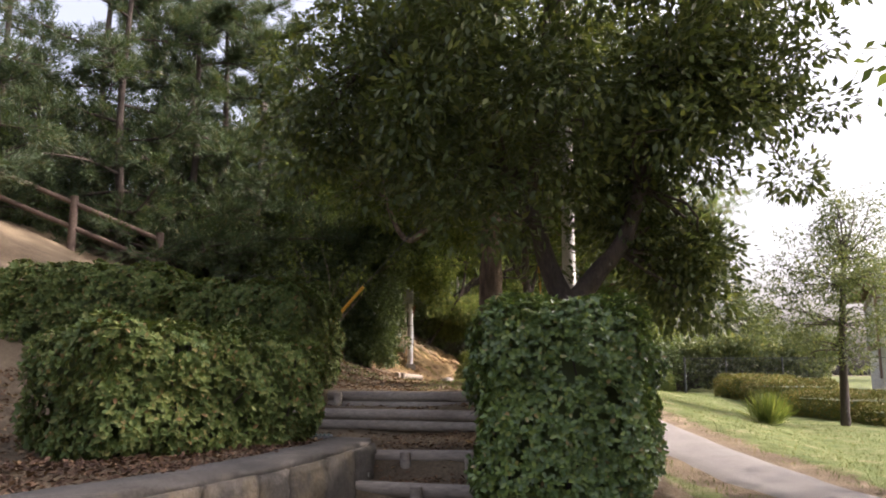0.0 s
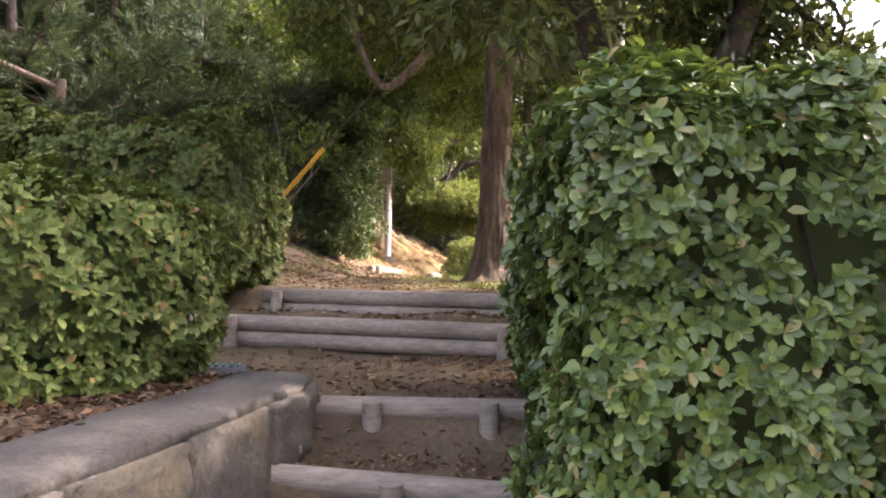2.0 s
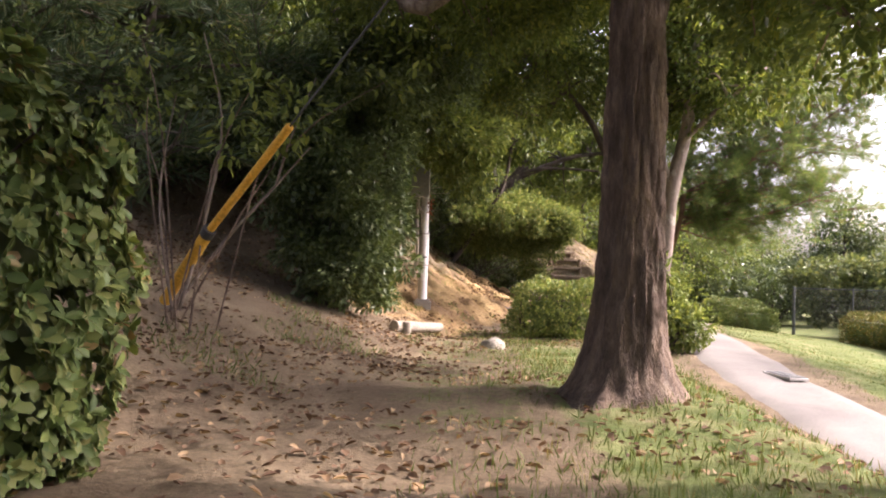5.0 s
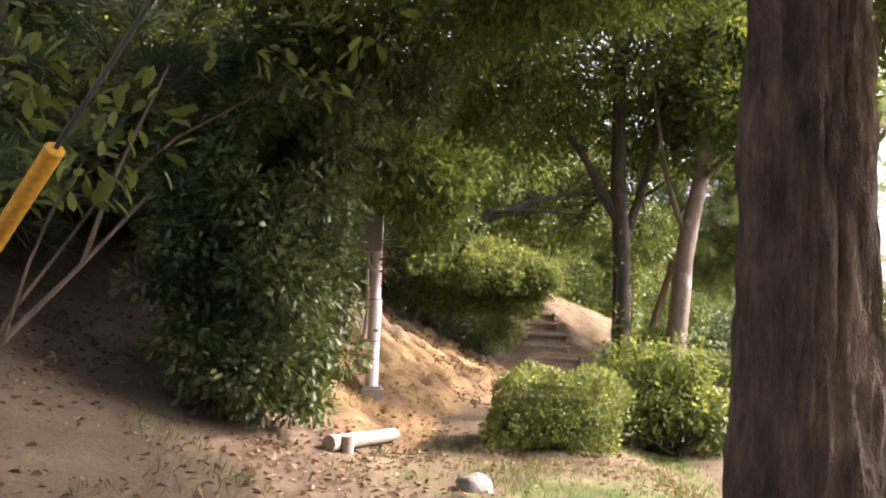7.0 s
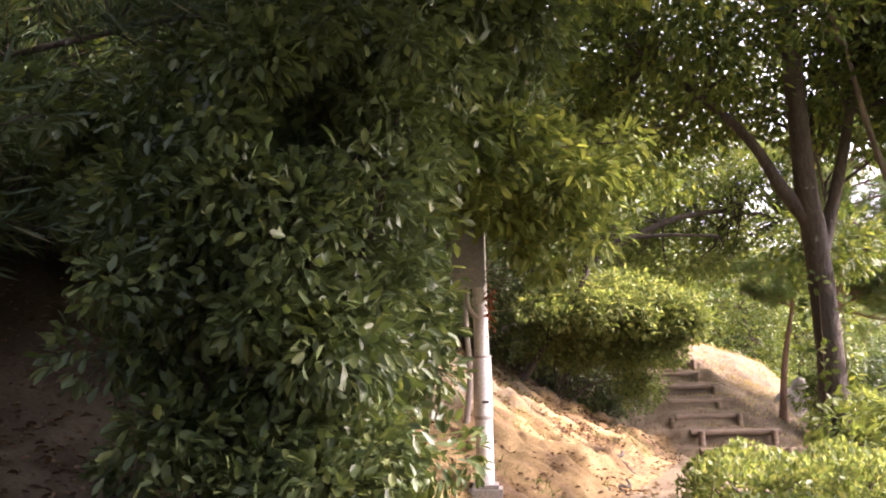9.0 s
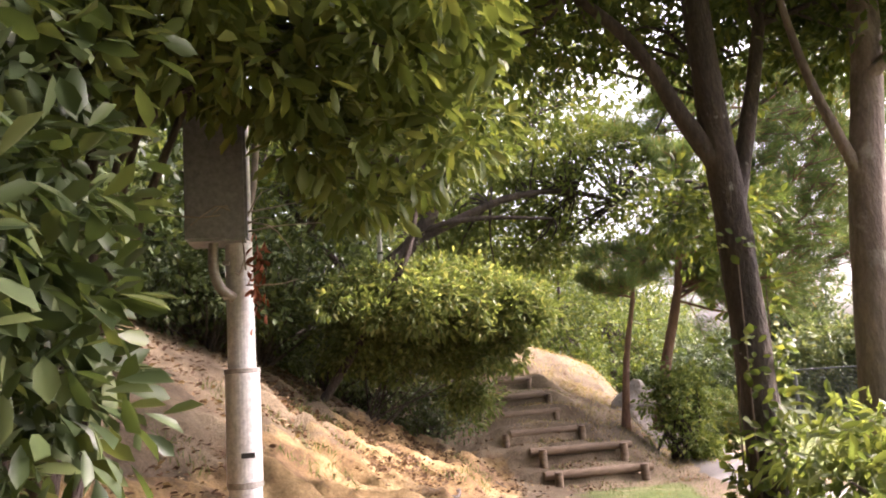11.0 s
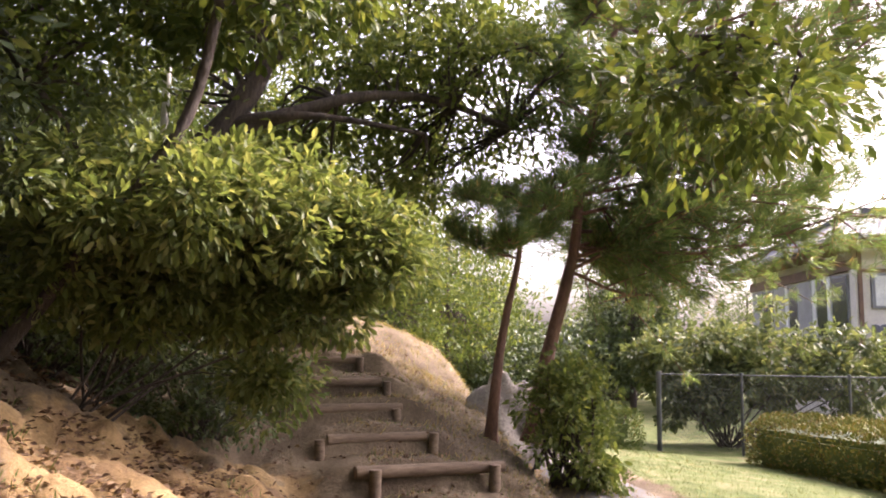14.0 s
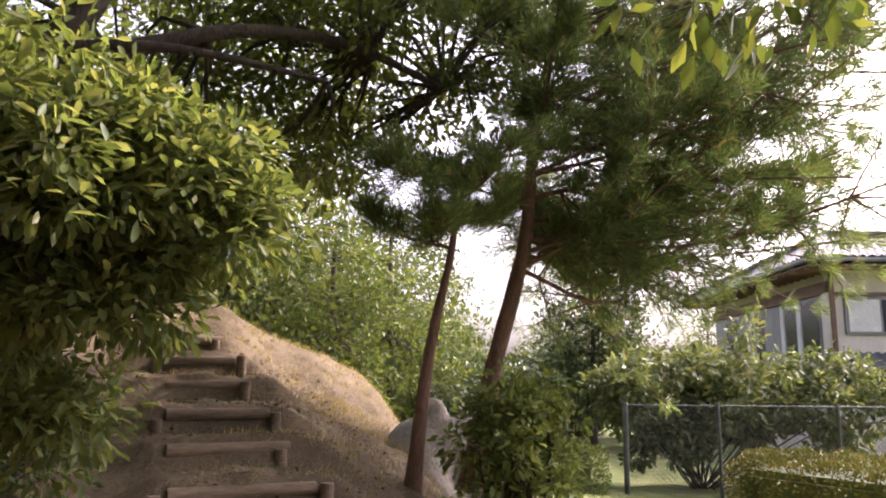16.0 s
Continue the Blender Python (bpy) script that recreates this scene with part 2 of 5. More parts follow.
c1 = mixed(nt, ragged(sep.outputs[2]), soil, sand)
c2 = mixed(nt, ragged(sep.outputs[0]), c1, lawn)
fine = noise_tex(nt, 34, 6, 0.75)
spec = ramp(nt, fine, [(0.3, (0.5, 0.5, 0.5)), (0.7, (1.35, 1.3, 1.25))])
mul = gn.new("ShaderNodeMix")
mul.data_type, mul.blend_type = "RGBA", "MULTIPLY"
mul.inputs[0].default_value = 0.8
gl.new(c2, mul.inputs[6])
gl.new(spec, mul.inputs[7])
gl.new(mul.outputs[2], gb.inputs["Base Color"])
gb.inputs["Roughness"].default_value = 1.0
gb.inputs["Specular IOR Level"].default_value = 0.1
bp = gn.new("ShaderNodeBump")
bp.inputs["Strength"].default_value, bp.inputs["Distance"].default_value = 0.8, 0.03
gl.new(fine, bp.inputs["Height"])
gl.new(bp.outputs[0], gb.inputs["Normal"])


# ---- mesh tools ----
RNG = np.random.default_rng(7)


def thing(name, label, category, group="", kind="", at=(0, 0, 0)):
    ob = new(name)
    ob.location = at
    return tagged(ob, label, category, group, kind)


def raw_mesh(name, verts, faces, material, smooth=False):
    """verts (n, 3); faces (m, k) with one k."""
    verts, faces = np.asarray(verts, np.float32), np.asarray(faces, np.int32)
    me = bpy.data.meshes.new(name)
    m, k = faces.shape
    me.vertices.add(len(verts))
    me.vertices.foreach_set("co", verts.ravel())
    me.loops.add(m * k)
    me.loops.foreach_set("vertex_index", faces.ravel())
    me.polygons.add(m)
    me.polygons.foreach_set("loop_start", np.arange(0, m * k, k, dtype=np.int32))
    me.polygons.foreach_set("loop_total", np.full(m, k, np.int32))
    if smooth:
        me.polygons.foreach_set("use_smooth", np.ones(m, bool))
    me.update(calc_edges=True)
    me.materials.append(material)
    return me


def under(name, me, parent=None, label=""):
    """An object for a mesh, under a thing (whose origin it then shares)."""
    ob = new(name, me)
    if parent is not None:
        ob.parent = parent
        ob.matrix_parent_inverse = Matrix.Translation(-parent.matrix_basis.translation)
    if label:
        ob["label"] = label
    if name in ("twigwork", "boughwork", "stemwork", "foliage", "crown", "mesh"):
        ob["kind"] = "stuff"
    return ob


def part(name, bm, material, parent=None, label="", smooth=False):
    me = bpy.data.meshes.new(name)
    bm.to_mesh(me)
    bm.free()
    me.materials.append(material)
    if smooth:
        me.polygons.foreach_set("use_smooth", np.ones(len(me.polygons), bool))
    return under(name, me, parent, label)


def box_bm(cx, cy, cz, sx, sy, sz, bevel=0.0, turn=0.0):
    bm = bmesh.new()
    bmesh.ops.create_cube(bm, size=1)
    bmesh.ops.scale(bm, vec=(sx, sy, sz), verts=bm.verts)
    if bevel:
        bmesh.ops.bevel(bm, geom=bm.edges[:], offset=bevel, segments=2, affect="EDGES")
    bmesh.ops.transform(bm, matrix=pose(cx, cy, cz, 0, 0, turn), verts=bm.verts)
    return bm


def tube_arrays(points, radii, sides=10, wobble=0.0, cap=True):
    """Vertices and quads of a tapered tube along points."""
    P = np.asarray(points, float)
    R = np.asarray(radii, float)
    T = np.gradient(P, axis=0)
    T /= np.linalg.norm(T, axis=1)[:, None] + 1e-9
    ref = np.array([0.0, 0, 1]) if abs(T[:, 2]).mean() < 0.8 else np.array([1.0, 0, 0])
    A = np.cross(T, ref)
    A /= np.linalg.norm(A, axis=1)[:, None] + 1e-9
    B = np.cross(T, A)
    ang = np.linspace(0, 2 * np.pi, sides, endpoint=False)
    rr = R[:, None] * (1 + wobble * RNG.normal(size=(len(P), sides)))
    V = P[:, None] + rr[..., None] * (np.cos(ang)[None, :, None] * A[:, None] + np.sin(ang)[None, :, None] * B[:, None])
    V = V.reshape(-1, 3)
    i = np.arange(len(P) - 1)[:, None] * sides
    j = np.arange(sides)[None]
    k = (j + 1) % sides
    F = np.stack([i + j, i + k, i + sides + k, i + sides + j], -1).reshape(-1, 4)
    if cap:
        V = np.vstack([V, P[:1], P[-1:]])
        n0, n1, last = len(V) - 2, len(V) - 1, (len(P) - 1) * sides
        js = np.arange(sides)
        ks = (js + 1) % sides
        F = np.vstack([F, np.stack([np.full(sides, n0), ks, js, np.full(sides, n0)], -1)[:, [0, 1, 2, 2]],
                       np.stack([np.full(sides, n1), last + js, last + ks, last + ks], -1)])
        # end fans are made of degenerate-free triangles below
    return V, F


def tubes_mesh(name, runs, material, sides=8, wobble=0.0, smooth=True):
    """Several tubes as one mesh: runs of (points, radii)."""
    vs, fs, n = [], [], 0
    for pts, rad in runs:
        v, f = tube_arrays(pts, rad, sides, wobble, cap=False)
        vs.append(v)
        fs.append(f + n)
        n += len(v)
    return raw_mesh(name, np.vstack(vs), np.vstack(fs), material, smooth)


def rod(name, a, b, r0, r1, material, parent=None, label="", sides=14, bevel=0.006):
    """A closed round bar from a to b, with rounded end rims."""
    a, b = Vector(a), Vector(b)
    d = b - a
    bm = bmesh.new()
    bmesh.ops.create_cone(bm, cap_ends=True, segments=sides, radius1=r0, radius2=r1, depth=d.length)
    if bevel:
        rim = [e for e in bm.edges if all(abs(abs(v.co.z) - d.length / 2) < 1e-5 for v in e.verts)]
        bmesh.ops.bevel(bm, geom=rim, offset=bevel, segments=1, affect="EDGES")
    bmesh.ops.transform(bm, matrix=Matrix.Translation((a + b) / 2) @ d.to_track_quat("Z", "Y").to_matrix().to_4x4(), verts=bm.verts)
    return part(name, bm, material, parent, label, smooth=False)


def unit(v):
    return v / (np.linalg.norm(v, axis=-1, keepdims=True) + 1e-9)


def leaf_arrays(P, D, U, L, width=0.45, fold=0.25, fine=False):
    """Leaves at P that grow along D with the upper side towards U. fine: six-cornered blades."""
    D = unit(D)
    S = unit(np.cross(D, U))
    N = np.cross(S, D)
    L = L[:, None]
    W = L * width * 0.5
    if fine:
        V = np.stack([P, P + D * L * 0.35 + S * W * 0.85 + N * W * fold, P + D * L * 0.72 + S * W + N * W * fold, P + D * L - N * L * 0.06,
                      P + D * L * 0.72 - S * W + N * W * fold, P + D * L * 0.35 - S * W * 0.85 + N * W * fold], 1)
        F = np.array([[0, 1, 2, 3], [0, 3, 4, 5]])
        k = 6
    else:
        V = np.stack([P, P + D * L * 0.5 + S * W + N * W * fold, P + D * L, P + D * L * 0.5 - S * W + N * W * fold], 1)
        F = np.array([[0, 1, 2], [0, 2, 3]])
        k = 4
    n = len(P)
    F = (F[None] + (np.arange(n) * k)[:, None, None]).reshape(-1, F.shape[1])
    return V.reshape(-1, 3), F


def ball(n):
    v = unit(RNG.normal(size=(n, 3)))
    return v


def clump_leaves(C, R, per, size, spread=(0.7, 1.3), droop=0.3, flat=0.75):
    """Leaves on the shells of many clumps: C (n, 3), R (n)."""
    n = len(C)
    dirs = ball(n * per)
    r = np.repeat(R, per) * RNG.uniform(0.35, 1.0, n * per) ** 0.6
    off = dirs * r[:, None]
    off[:, 2] *= flat
    P = np.repeat(C, per, 0) + off
    D = dirs + RNG.normal(size=dirs.shape) * 0.5
    D[:, 2] -= droop
    U = RNG.normal(size=dirs.shape) * 0.5 + np.array([0, 0, 1.0])
    L = size * RNG.uniform(*spread, n * per)
    return P, D, U, L


def smooth_path(pts, n):
    pts = np.asarray(pts, float)
    t = np.linspace(0, len(pts) - 1, n)
    i = np.clip(t.astype(int), 0, len(pts) - 2)
    f = (t - i)[:, None]
    p0, p1, p2, p3 = pts[np.clip(i - 1, 0, None)], pts[i], pts[i + 1], pts[np.clip(i + 2, None, len(pts) - 1)]
    return 0.5 * (2 * p1 + (p2 - p0) * f + (2 * p0 - 5 * p1 + 4 * p2 - p3) * f**2 + (3 * p1 - p0 - 3 * p2 + p3) * f**3)


def lumps(center, radii, n, fill=0.55):
    """Clump centres in an ellipsoid, more of them towards its skin."""
    d = ball(n)
    k = RNG.uniform(0, 99)
    bulge = np.array([1 + 0.45 * noise.noise(Vector(q) * 1.7 + Vector((k, 0, 0))) + 0.2 * noise.noise(Vector(q) * 4.5 + Vector((0, k, 0))) for q in d])
    bulge = np.where(RNG.uniform(0, 1, n) < 0.1, bulge * 1.22, bulge)
    return np.asarray(center) + d * np.asarray(radii) * ((RNG.uniform(fill**3, 1, n) ** (1 / 3)) * bulge)[:, None]


def tree(name, label, trunk, r_base, r_top, crown, leaf, size, bark=BARK, limbs=(), clumps=60, per=120, clump_r=0.5, droop=0.3, flare=1.5, fine=False, twigs=True, category="tree", group="", sides=16, rings=26, groove=0.0, lw=0.45):
    """A broadleaf tree: trunk, limbs given as (points, radius), twigs that reach the leaf clumps, and the crown in ellipsoids."""
    tp = smooth_path(trunk, rings)
    root = thing(name, label, category, group, at=tuple(tp[0]))
    s = np.linspace(0, 1, rings)
    rad = r_base + (r_top - r_base) * s + r_base * (flare - 1) * np.exp(-s * tp_len(tp) / (1.6 * r_base))
    v, f = tube_arrays(tp, rad, sides, 0.035 if groove == 0 else 0.0, cap=False)
    if groove:
        axis = np.repeat(tp, sides, 0)
        out = unit(v - axis)
        g = np.array([abs(noise.noise((o[0] * 7, o[1] * 7, p[2] * 2.2))) + 0.5 * abs(noise.noise((o[0] * 15, o[1] * 15, p[2] * 5))) for o, p in zip(out, v)])
        lobes = 0.10 * np.exp(-np.repeat(s, sides) * tp_len(tp) / 0.35) * np.sin(np.arctan2(out[:, 1], out[:, 0]) * 5 + 0.6)
        v = v + out * (groove * (g - 0.4) + lobes * r_base * 2.2)[:, None]
    under("trunk", raw_mesh("trunk", v, f, bark, True), root)
    ends = [tp[int((rings - 1) * q)] for q in (0.6, 0.75, 0.9)] + [tp[-1]]
    for pts, r in limbs:
        lp = smooth_path(pts, 16)
        v, f = tube_arrays(lp, np.linspace(r, r * 0.35, 16), 10, 0.03, cap=False)
        under("limb", raw_mesh("limb", v, f, bark, True), root)
        ends += [lp[i] for i in (6, 9, 12, 15)]
    C = np.vstack([lumps(c, r, max(3, int(clumps * w))) for c, r, w in crown])
    R = clump_r * RNG.uniform(0.7, 1.3, len(C))
    if twigs:
        E = np.array(ends)
        runs = []
        for c in C[:: 2 if len(C) > 60 else 1]:
            e = E[np.argmin(np.linalg.norm(E - c, axis=1))]
            mid = (e + c) / 2 + RNG.normal(size=3) * 0.12 + np.array([0, 0, 0.1])
            runs.append((smooth_path([e, mid, c], 6), np.linspace(0.022, 0.006, 6) * (1 + r_base)))
        under("twigwork", tubes_mesh("twigwork", runs, bark, 5), root)
    v, f = leaf_arrays(*clump_leaves(C, R, per, size, droop=droop), width=lw, fine=fine)
    under("crown", raw_mesh("crown", v, f, leaf), root)
    return root


def tp_len(p):
    return float(np.linalg.norm(np.diff(p, axis=0), axis=1).sum())


def pine(name, label, trunk, r_base, whorls, needle, bark=BARK_RED, group="", length=0.13, tufts=22, per=46, up=0.25, nw=0.055):
    """A pine: bare leaning trunk, boughs given as (height share, azimuth, length), each with twigs that end in needle tufts."""
    tp = smooth_path(trunk, 24)
    root = thing(name, label, "pine tree", group, at=tuple(tp[0]))
    v, f = tube_arrays(tp, np.linspace(r_base, r_base * 0.3, 24) * (1 + 0.5 * np.exp(-np.arange(24) / 1.2)), 12, 0.04, cap=False)
    under("trunk", raw_mesh("trunk", v, f, bark, True), root)
    boughs, twigs, C, A = [], [], [], []
    for share, az, ln in whorls:
        o = tp[min(23, int(share * 23))]
        d = np.array([math.sin(radians(az)), math.cos(radians(az)), 0])
        bp = smooth_path([o, o + d * ln * 0.5 + np.array([0, 0, ln * up * RNG.uniform(-0.1, 0.7)]) + RNG.normal(size=3) * 0.06 * ln, o + d * ln + np.array([0, 0, ln * up * RNG.uniform(0.3, 1.6)]) + RNG.normal(size=3) * 0.08 * ln], 10)
        boughs.append((bp, np.linspace(r_base * 0.26, 0.008, 10)))
        for q in range(tufts):
            k = RNG.uniform(0.16, 1.0)
            s = bp[int(k * 9)]
            side = np.array([d[1], -d[0], 0]) * RNG.normal() * 0.3 * ln * (1.1 - 0.5 * k) + d * abs(RNG.normal()) * 0.14 * ln + np.array([0, 0, RNG.normal() * 0.14 * ln * 0.8 + 0.06])
            e = s + side
            twigs.append((smooth_path([s, (s + e) / 2 + np.array([0, 0, 0.03]), e], 4), np.linspace(0.012, 0.004, 4)))
            for w in np.linspace(0.35, 1, 4):
                C.append(s + side * w + RNG.normal(size=3) * 0.03)
                A.append(unit(side + np.array([0, 0, 0.25])))
    under("boughwork", tubes_mesh("boughwork", boughs, bark, 8, 0.03), root)
    under("twigwork", tubes_mesh("twigwork", twigs, bark, 4), root)
    C, A = np.array(C), np.array(A)
    P = np.repeat(C, per, 0) + RNG.normal(size=(len(C) * per, 3)) * 0.035
    D = np.repeat(A, per, 0) * 1.0 + ball(len(P)) * 0.9
    U = ball(len(P))
    v, f = leaf_arrays(P, D, U, length * RNG.uniform(0.7, 1.2, len(P)), width=nw)
    under("crown", raw_mesh("crown", v, f, needle), root)
    return root


# ---- ground ----
def step01(a, b, x):
    t = np.clip((x - a) / (b - a), 0, 1)
    return t * t * (3 - 2 * t)


def bank_edge(y):
    return np.interp(y, [4, 9, 11, 12.5, 17, 20, 22, 24, 26, 29, 32, 40], [-3.4, -2.6, -1.9, -1.1, -0.4, 0.0, 0.6, 1.3, 1.9, 2.0, 2.2, 2.2])


def path_mid(y):
    return np.interp(y, [-6, 4, 8, 11, 14, 18, 22, 26, 29, 32, 36, 45], [6.0, 4.6, 3.9, 3.6, 3.5, 3.6, 4.2, 4.9, 5.8, 6.9, 8.0, 9.5])


def wall_x(y):
    """The line of the low retaining wall beside the steps."""
    return np.interp(y, [2.0, 3.2, 4.2, 5.0, 5.9, 7.3, 8.2], [-3.4, -2.2, -1.6, -1.28, -0.97, -0.64, -0.62])


def height(x, y):
    x, y = np.asarray(x, float), np.asarray(y, float)
    skew = y + 0.34 * (x + 0.5)
    up = 0.03 + 0.27 * step01(6.6, 7.0, y) + 0.2 * step01(7.3, 7.75, y) + 0.06 * step01(7.8, 9.2, skew) + 0.28 * step01(9.32, 9.6, skew) + 0.18 * step01(10.08, 10.4, skew) + 0.04 * step01(11, 14, y)
    right = np.interp(y, [-10, 6, 9, 14, 18, 22, 30, 50], [-0.1, 0.0, 0.06, 0.42, 0.7, 0.9, 0.98, 1.0])
    right = right - 0.2 * np.clip(x - 4.9, 0, 6.5) * (1 - 0.5 * step01(21, 30, y)) * (1 - step01(40, 60, y)) * step01(5, 12, y)
    b = step01(1.5, 2.7, x)
    h = up * (1 - b) + right * b
    # raised bed behind the retaining wall
    bed = step01(0.0, 0.12, wall_x(y) - 0.08 - x) * (1 - step01(8.1, 8.3, y)) * step01(0.5, 1.5, y)
    h = np.maximum(h, 0.6 * bed)
    d = bank_edge(y) - x
    dc = np.clip(d, 0, 8.5)
    ba = 0.43 * (np.sqrt(dc**2 + 0.5) - 0.707) + 0.1 * np.clip(d - 8.5, 0, 20)
    ba = ba + 0.2 * np.clip(d - 1.1, 0, 3.5) * step01(17.5, 20.5, y) * (1 - step01(27.0, 31.0, y))
    lip = step01(18.0, 20.5, y) * (1 - step01(27, 29, y)) * 0.26 * step01(0.0, 0.55, d)
    h = h + ba * step01(3.5, 10.5, y + 0.7 * np.clip(-x - 3, 0, 3)) + lip
    # earth mound with the log steps
    k = np.clip((y - 25.98) / 0.62, 0, 9.5)
    tread = np.floor(k) + step01(0.0, 0.2, k - np.floor(k))
    on = step01(1.9, 2.2, x) * (1 - step01(3.25, 3.75, x))
    ramp_z = 0.9 + 0.23 * (k + (tread - k) * on)
    edge = np.interp(y, [25, 26.3, 28.5, 30, 32, 34, 38], [3.7, 3.85, 3.5, 3.1, 3.2, 3.6, 4.0])
    wide = np.interp(y, [26, 28, 30, 32, 36], [0.3, 0.8, 1.6, 2.0, 2.0])
    m = ramp_z - 0.36 * np.clip(x - edge, 0, wide) - 1.15 * np.clip(x - edge - wide, 0, 10) - 1.2 * np.clip(y - 35, 0, 10)
    h = np.where((y > 25.9), np.maximum(h, m), h)
    far = step01(45, 120, np.hypot(x, y - 15))
    h = h * (1 - far) + 1.0 * far
    return h


def near_noise(x, y):
    return np.array([0.05 * noise.noise((a * 1.3, b * 1.3, 0)) + 0.02 * noise.noise((a * 5, b * 5, 3)) for a, b in zip(x, y)])


def graded(lo, hi, fine_lo, fine_hi, step, grow=1.25):
    core = np.arange(fine_lo, fine_hi + 1e-6, step)
    out, d, p = [], step, fine_hi
    while p < hi:
        d *= grow
        p += d
        out.append(p)
    left, d, p = [], step, fine_lo
    while p > lo:
        d *= grow
        p -= d
        left.append(p)
    return np.concatenate([left[::-1], core, out])


GX = graded(-700, 700, -4.5, 6.5, 0.065)
GY = graded(-600, 900, 3.0, 33.0, 0.075)
XX, YY = np.meshgrid(GX, GY)
fx, fy = XX.ravel(), YY.ravel()
ZZ = height(fx, fy)
soft = np.abs(fx - path_mid(fy)) < 1.0
gully = np.array([abs(noise.noise((a * 0.9 + 0.5 * b, b * 1.6, 9))) + 0.5 * abs(noise.noise((a * 2.6, b * 3.4, 4))) for a, b in zip(fx, fy)])
eroded = step01(18.0, 19.5, fy) * (1 - step01(27.5, 29, fy)) * step01(0.0, 0.5, bank_edge(fy) - fx) * (1 - step01(2.0, 3.2, bank_edge(fy) - fx))
ZZ = ZZ - 0.3 * eroded * (gully - 0.3)
# broken crusts, rills and small ledges on the sandy bank
crust = np.array([noise.noise((a * 7, b * 7, 6)) for a, b in zip(fx, fy)])
ledge = np.array([noise.noise((a * 2.3 + 0.4 * b, b * 2.3, 16)) + 0.5 * noise.noise((a * 5.1, b * 5.1, 18)) for a, b in zip(fx, fy)])
ZZ = ZZ + eroded * (0.035 * crust + 0.06 * (step01(-0.12, 0.1, ledge) - 0.5) + 0.04 * (step01(0.28, 0.4, ledge) - 0.5))
on_hill = step01(25.9, 26.4, fy) * (1 - step01(34, 36, fy)) * step01(1.6, 2.2, fx) * (1 - step01(5.2, 6.0, fx))
ZZ = ZZ + on_hill * (0.055 * np.array([noise.noise((a * 3.1, b * 3.1, 12)) for a, b in zip(fx, fy)]) + 0.03 * np.array([noise.noise((a * 8, b * 8, 14)) for a, b in zip(fx, fy)]))
ZZ = ZZ + near_noise(fx, fy) * np.where(soft, 0.25, 1.0) * step01(60, 30, np.hypot(fx, fy - 15))
nx, ny = len(GX), len(GY)
i = (np.arange(ny - 1)[:, None] * nx + np.arange(nx - 1)[None]).ravel()
gme = raw_mesh("ground", np.stack([fx, fy, ZZ], 1), np.stack([i, i + 1, i + nx + 1, i + nx], 1), GROUND, True)
off_path = np.abs(fx - path_mid(fy))
lawn_r = step01(0.7, 1.2, off_path) * step01(1.9, 2.9, fx) * (fy < 200)
plat = step01(0.1, 0.6, fx) * step01(10.4, 11.2, fy + 0.4 * fx) * (1 - step01(16.5, 19, fy)) * (1 - step01(1.9, 2.6, fx)) * 0.9
strip = 0.55 * step01(11.5, 12.5, fy) * (1 - step01(18, 20, fy)) * step01(-0.9, -0.5, fx) * (1 - step01(0.2, 0.6, fx))
mound_g = 0.3 * step01(26.5, 27.5, fy) * step01(3.6, 4.1, fx) * (1 - step01(5.0, 6.0, fx))
on_mound = step01(25.3, 25.9, fy) * (1 - step01(4.6, 5.4, fx)) + step01(27, 28, fy) * (1 - step01(5.4, 6.1, fx))
lawn_r = lawn_r * (1 - np.clip(on_mound, 0, 1) * (fy < 37))
grass = np.clip(np.maximum(np.maximum(lawn_r, plat), np.maximum(strip, mound_g)), 0, 1)
dd = bank_edge(fy) - fx
sandy = step01(17.5, 19.5, fy) * step01(-0.3, 0.1, dd) * (1 - step01(1.3, 2.4, dd)) * (1 - step01(26.5, 28.0, fy)) + 0.2 * step01(26, 27, fy) * step01(1.5, 2.2, fx) * (1 - step01(6, 7, fx)) * (1 - step01(36, 38, fy))
col = np.zeros((len(fx), 4), np.float32)
patchy = np.array([noise.noise((a * 0.9, b * 0.9, 11)) for a, b in zip(fx, fy)])
col[:, 0], col[:, 2], col[:, 3] = grass * 0.62, np.clip(sandy * (0.62 + 0.5 * patchy), 0, 0.75), 1
ca = gme.color_attributes.new("cover", "FLOAT_COLOR", "POINT")
ca.data.foreach_set("color", col.ravel())
tagged(new("ground", gme), "bare sandy soil and thin grass on a wooded slope", "ground", kind="structure")


def ground_at(x, y):
    return float(height(x, y))


# the pale walking path
ys = np.arange(-8, 60, 0.25)
edge_n = np.array([noise.noise((0, yy * 0.8, 5)) for yy in ys]) * 0.08
cross = np.linspace(-1, 1, 9)
half = np.interp(ys, [4, 12, 20, 30, 40], [0.62, 0.6, 0.6, 0.6, 0.7])
px = path_mid(ys)[:, None] + cross[None] * (half + edge_n)[:, None]
py = np.repeat(ys[:, None], 9, 1)
pz = height(px, py) + 0.03 - 0.05 * np.abs(cross[None]) ** 8
i = (np.arange(len(ys) - 1)[:, None] * 9 + np.arange(8)[None]).ravel()
tagged(new("pavement", raw_mesh("pavement", np.stack([px, py, pz], -1).reshape(-1, 3), np.stack([i, i + 1, i + 10, i + 9], 1), PAVE, True)), "pale worn surface of a narrow park path", "path", kind="structure")


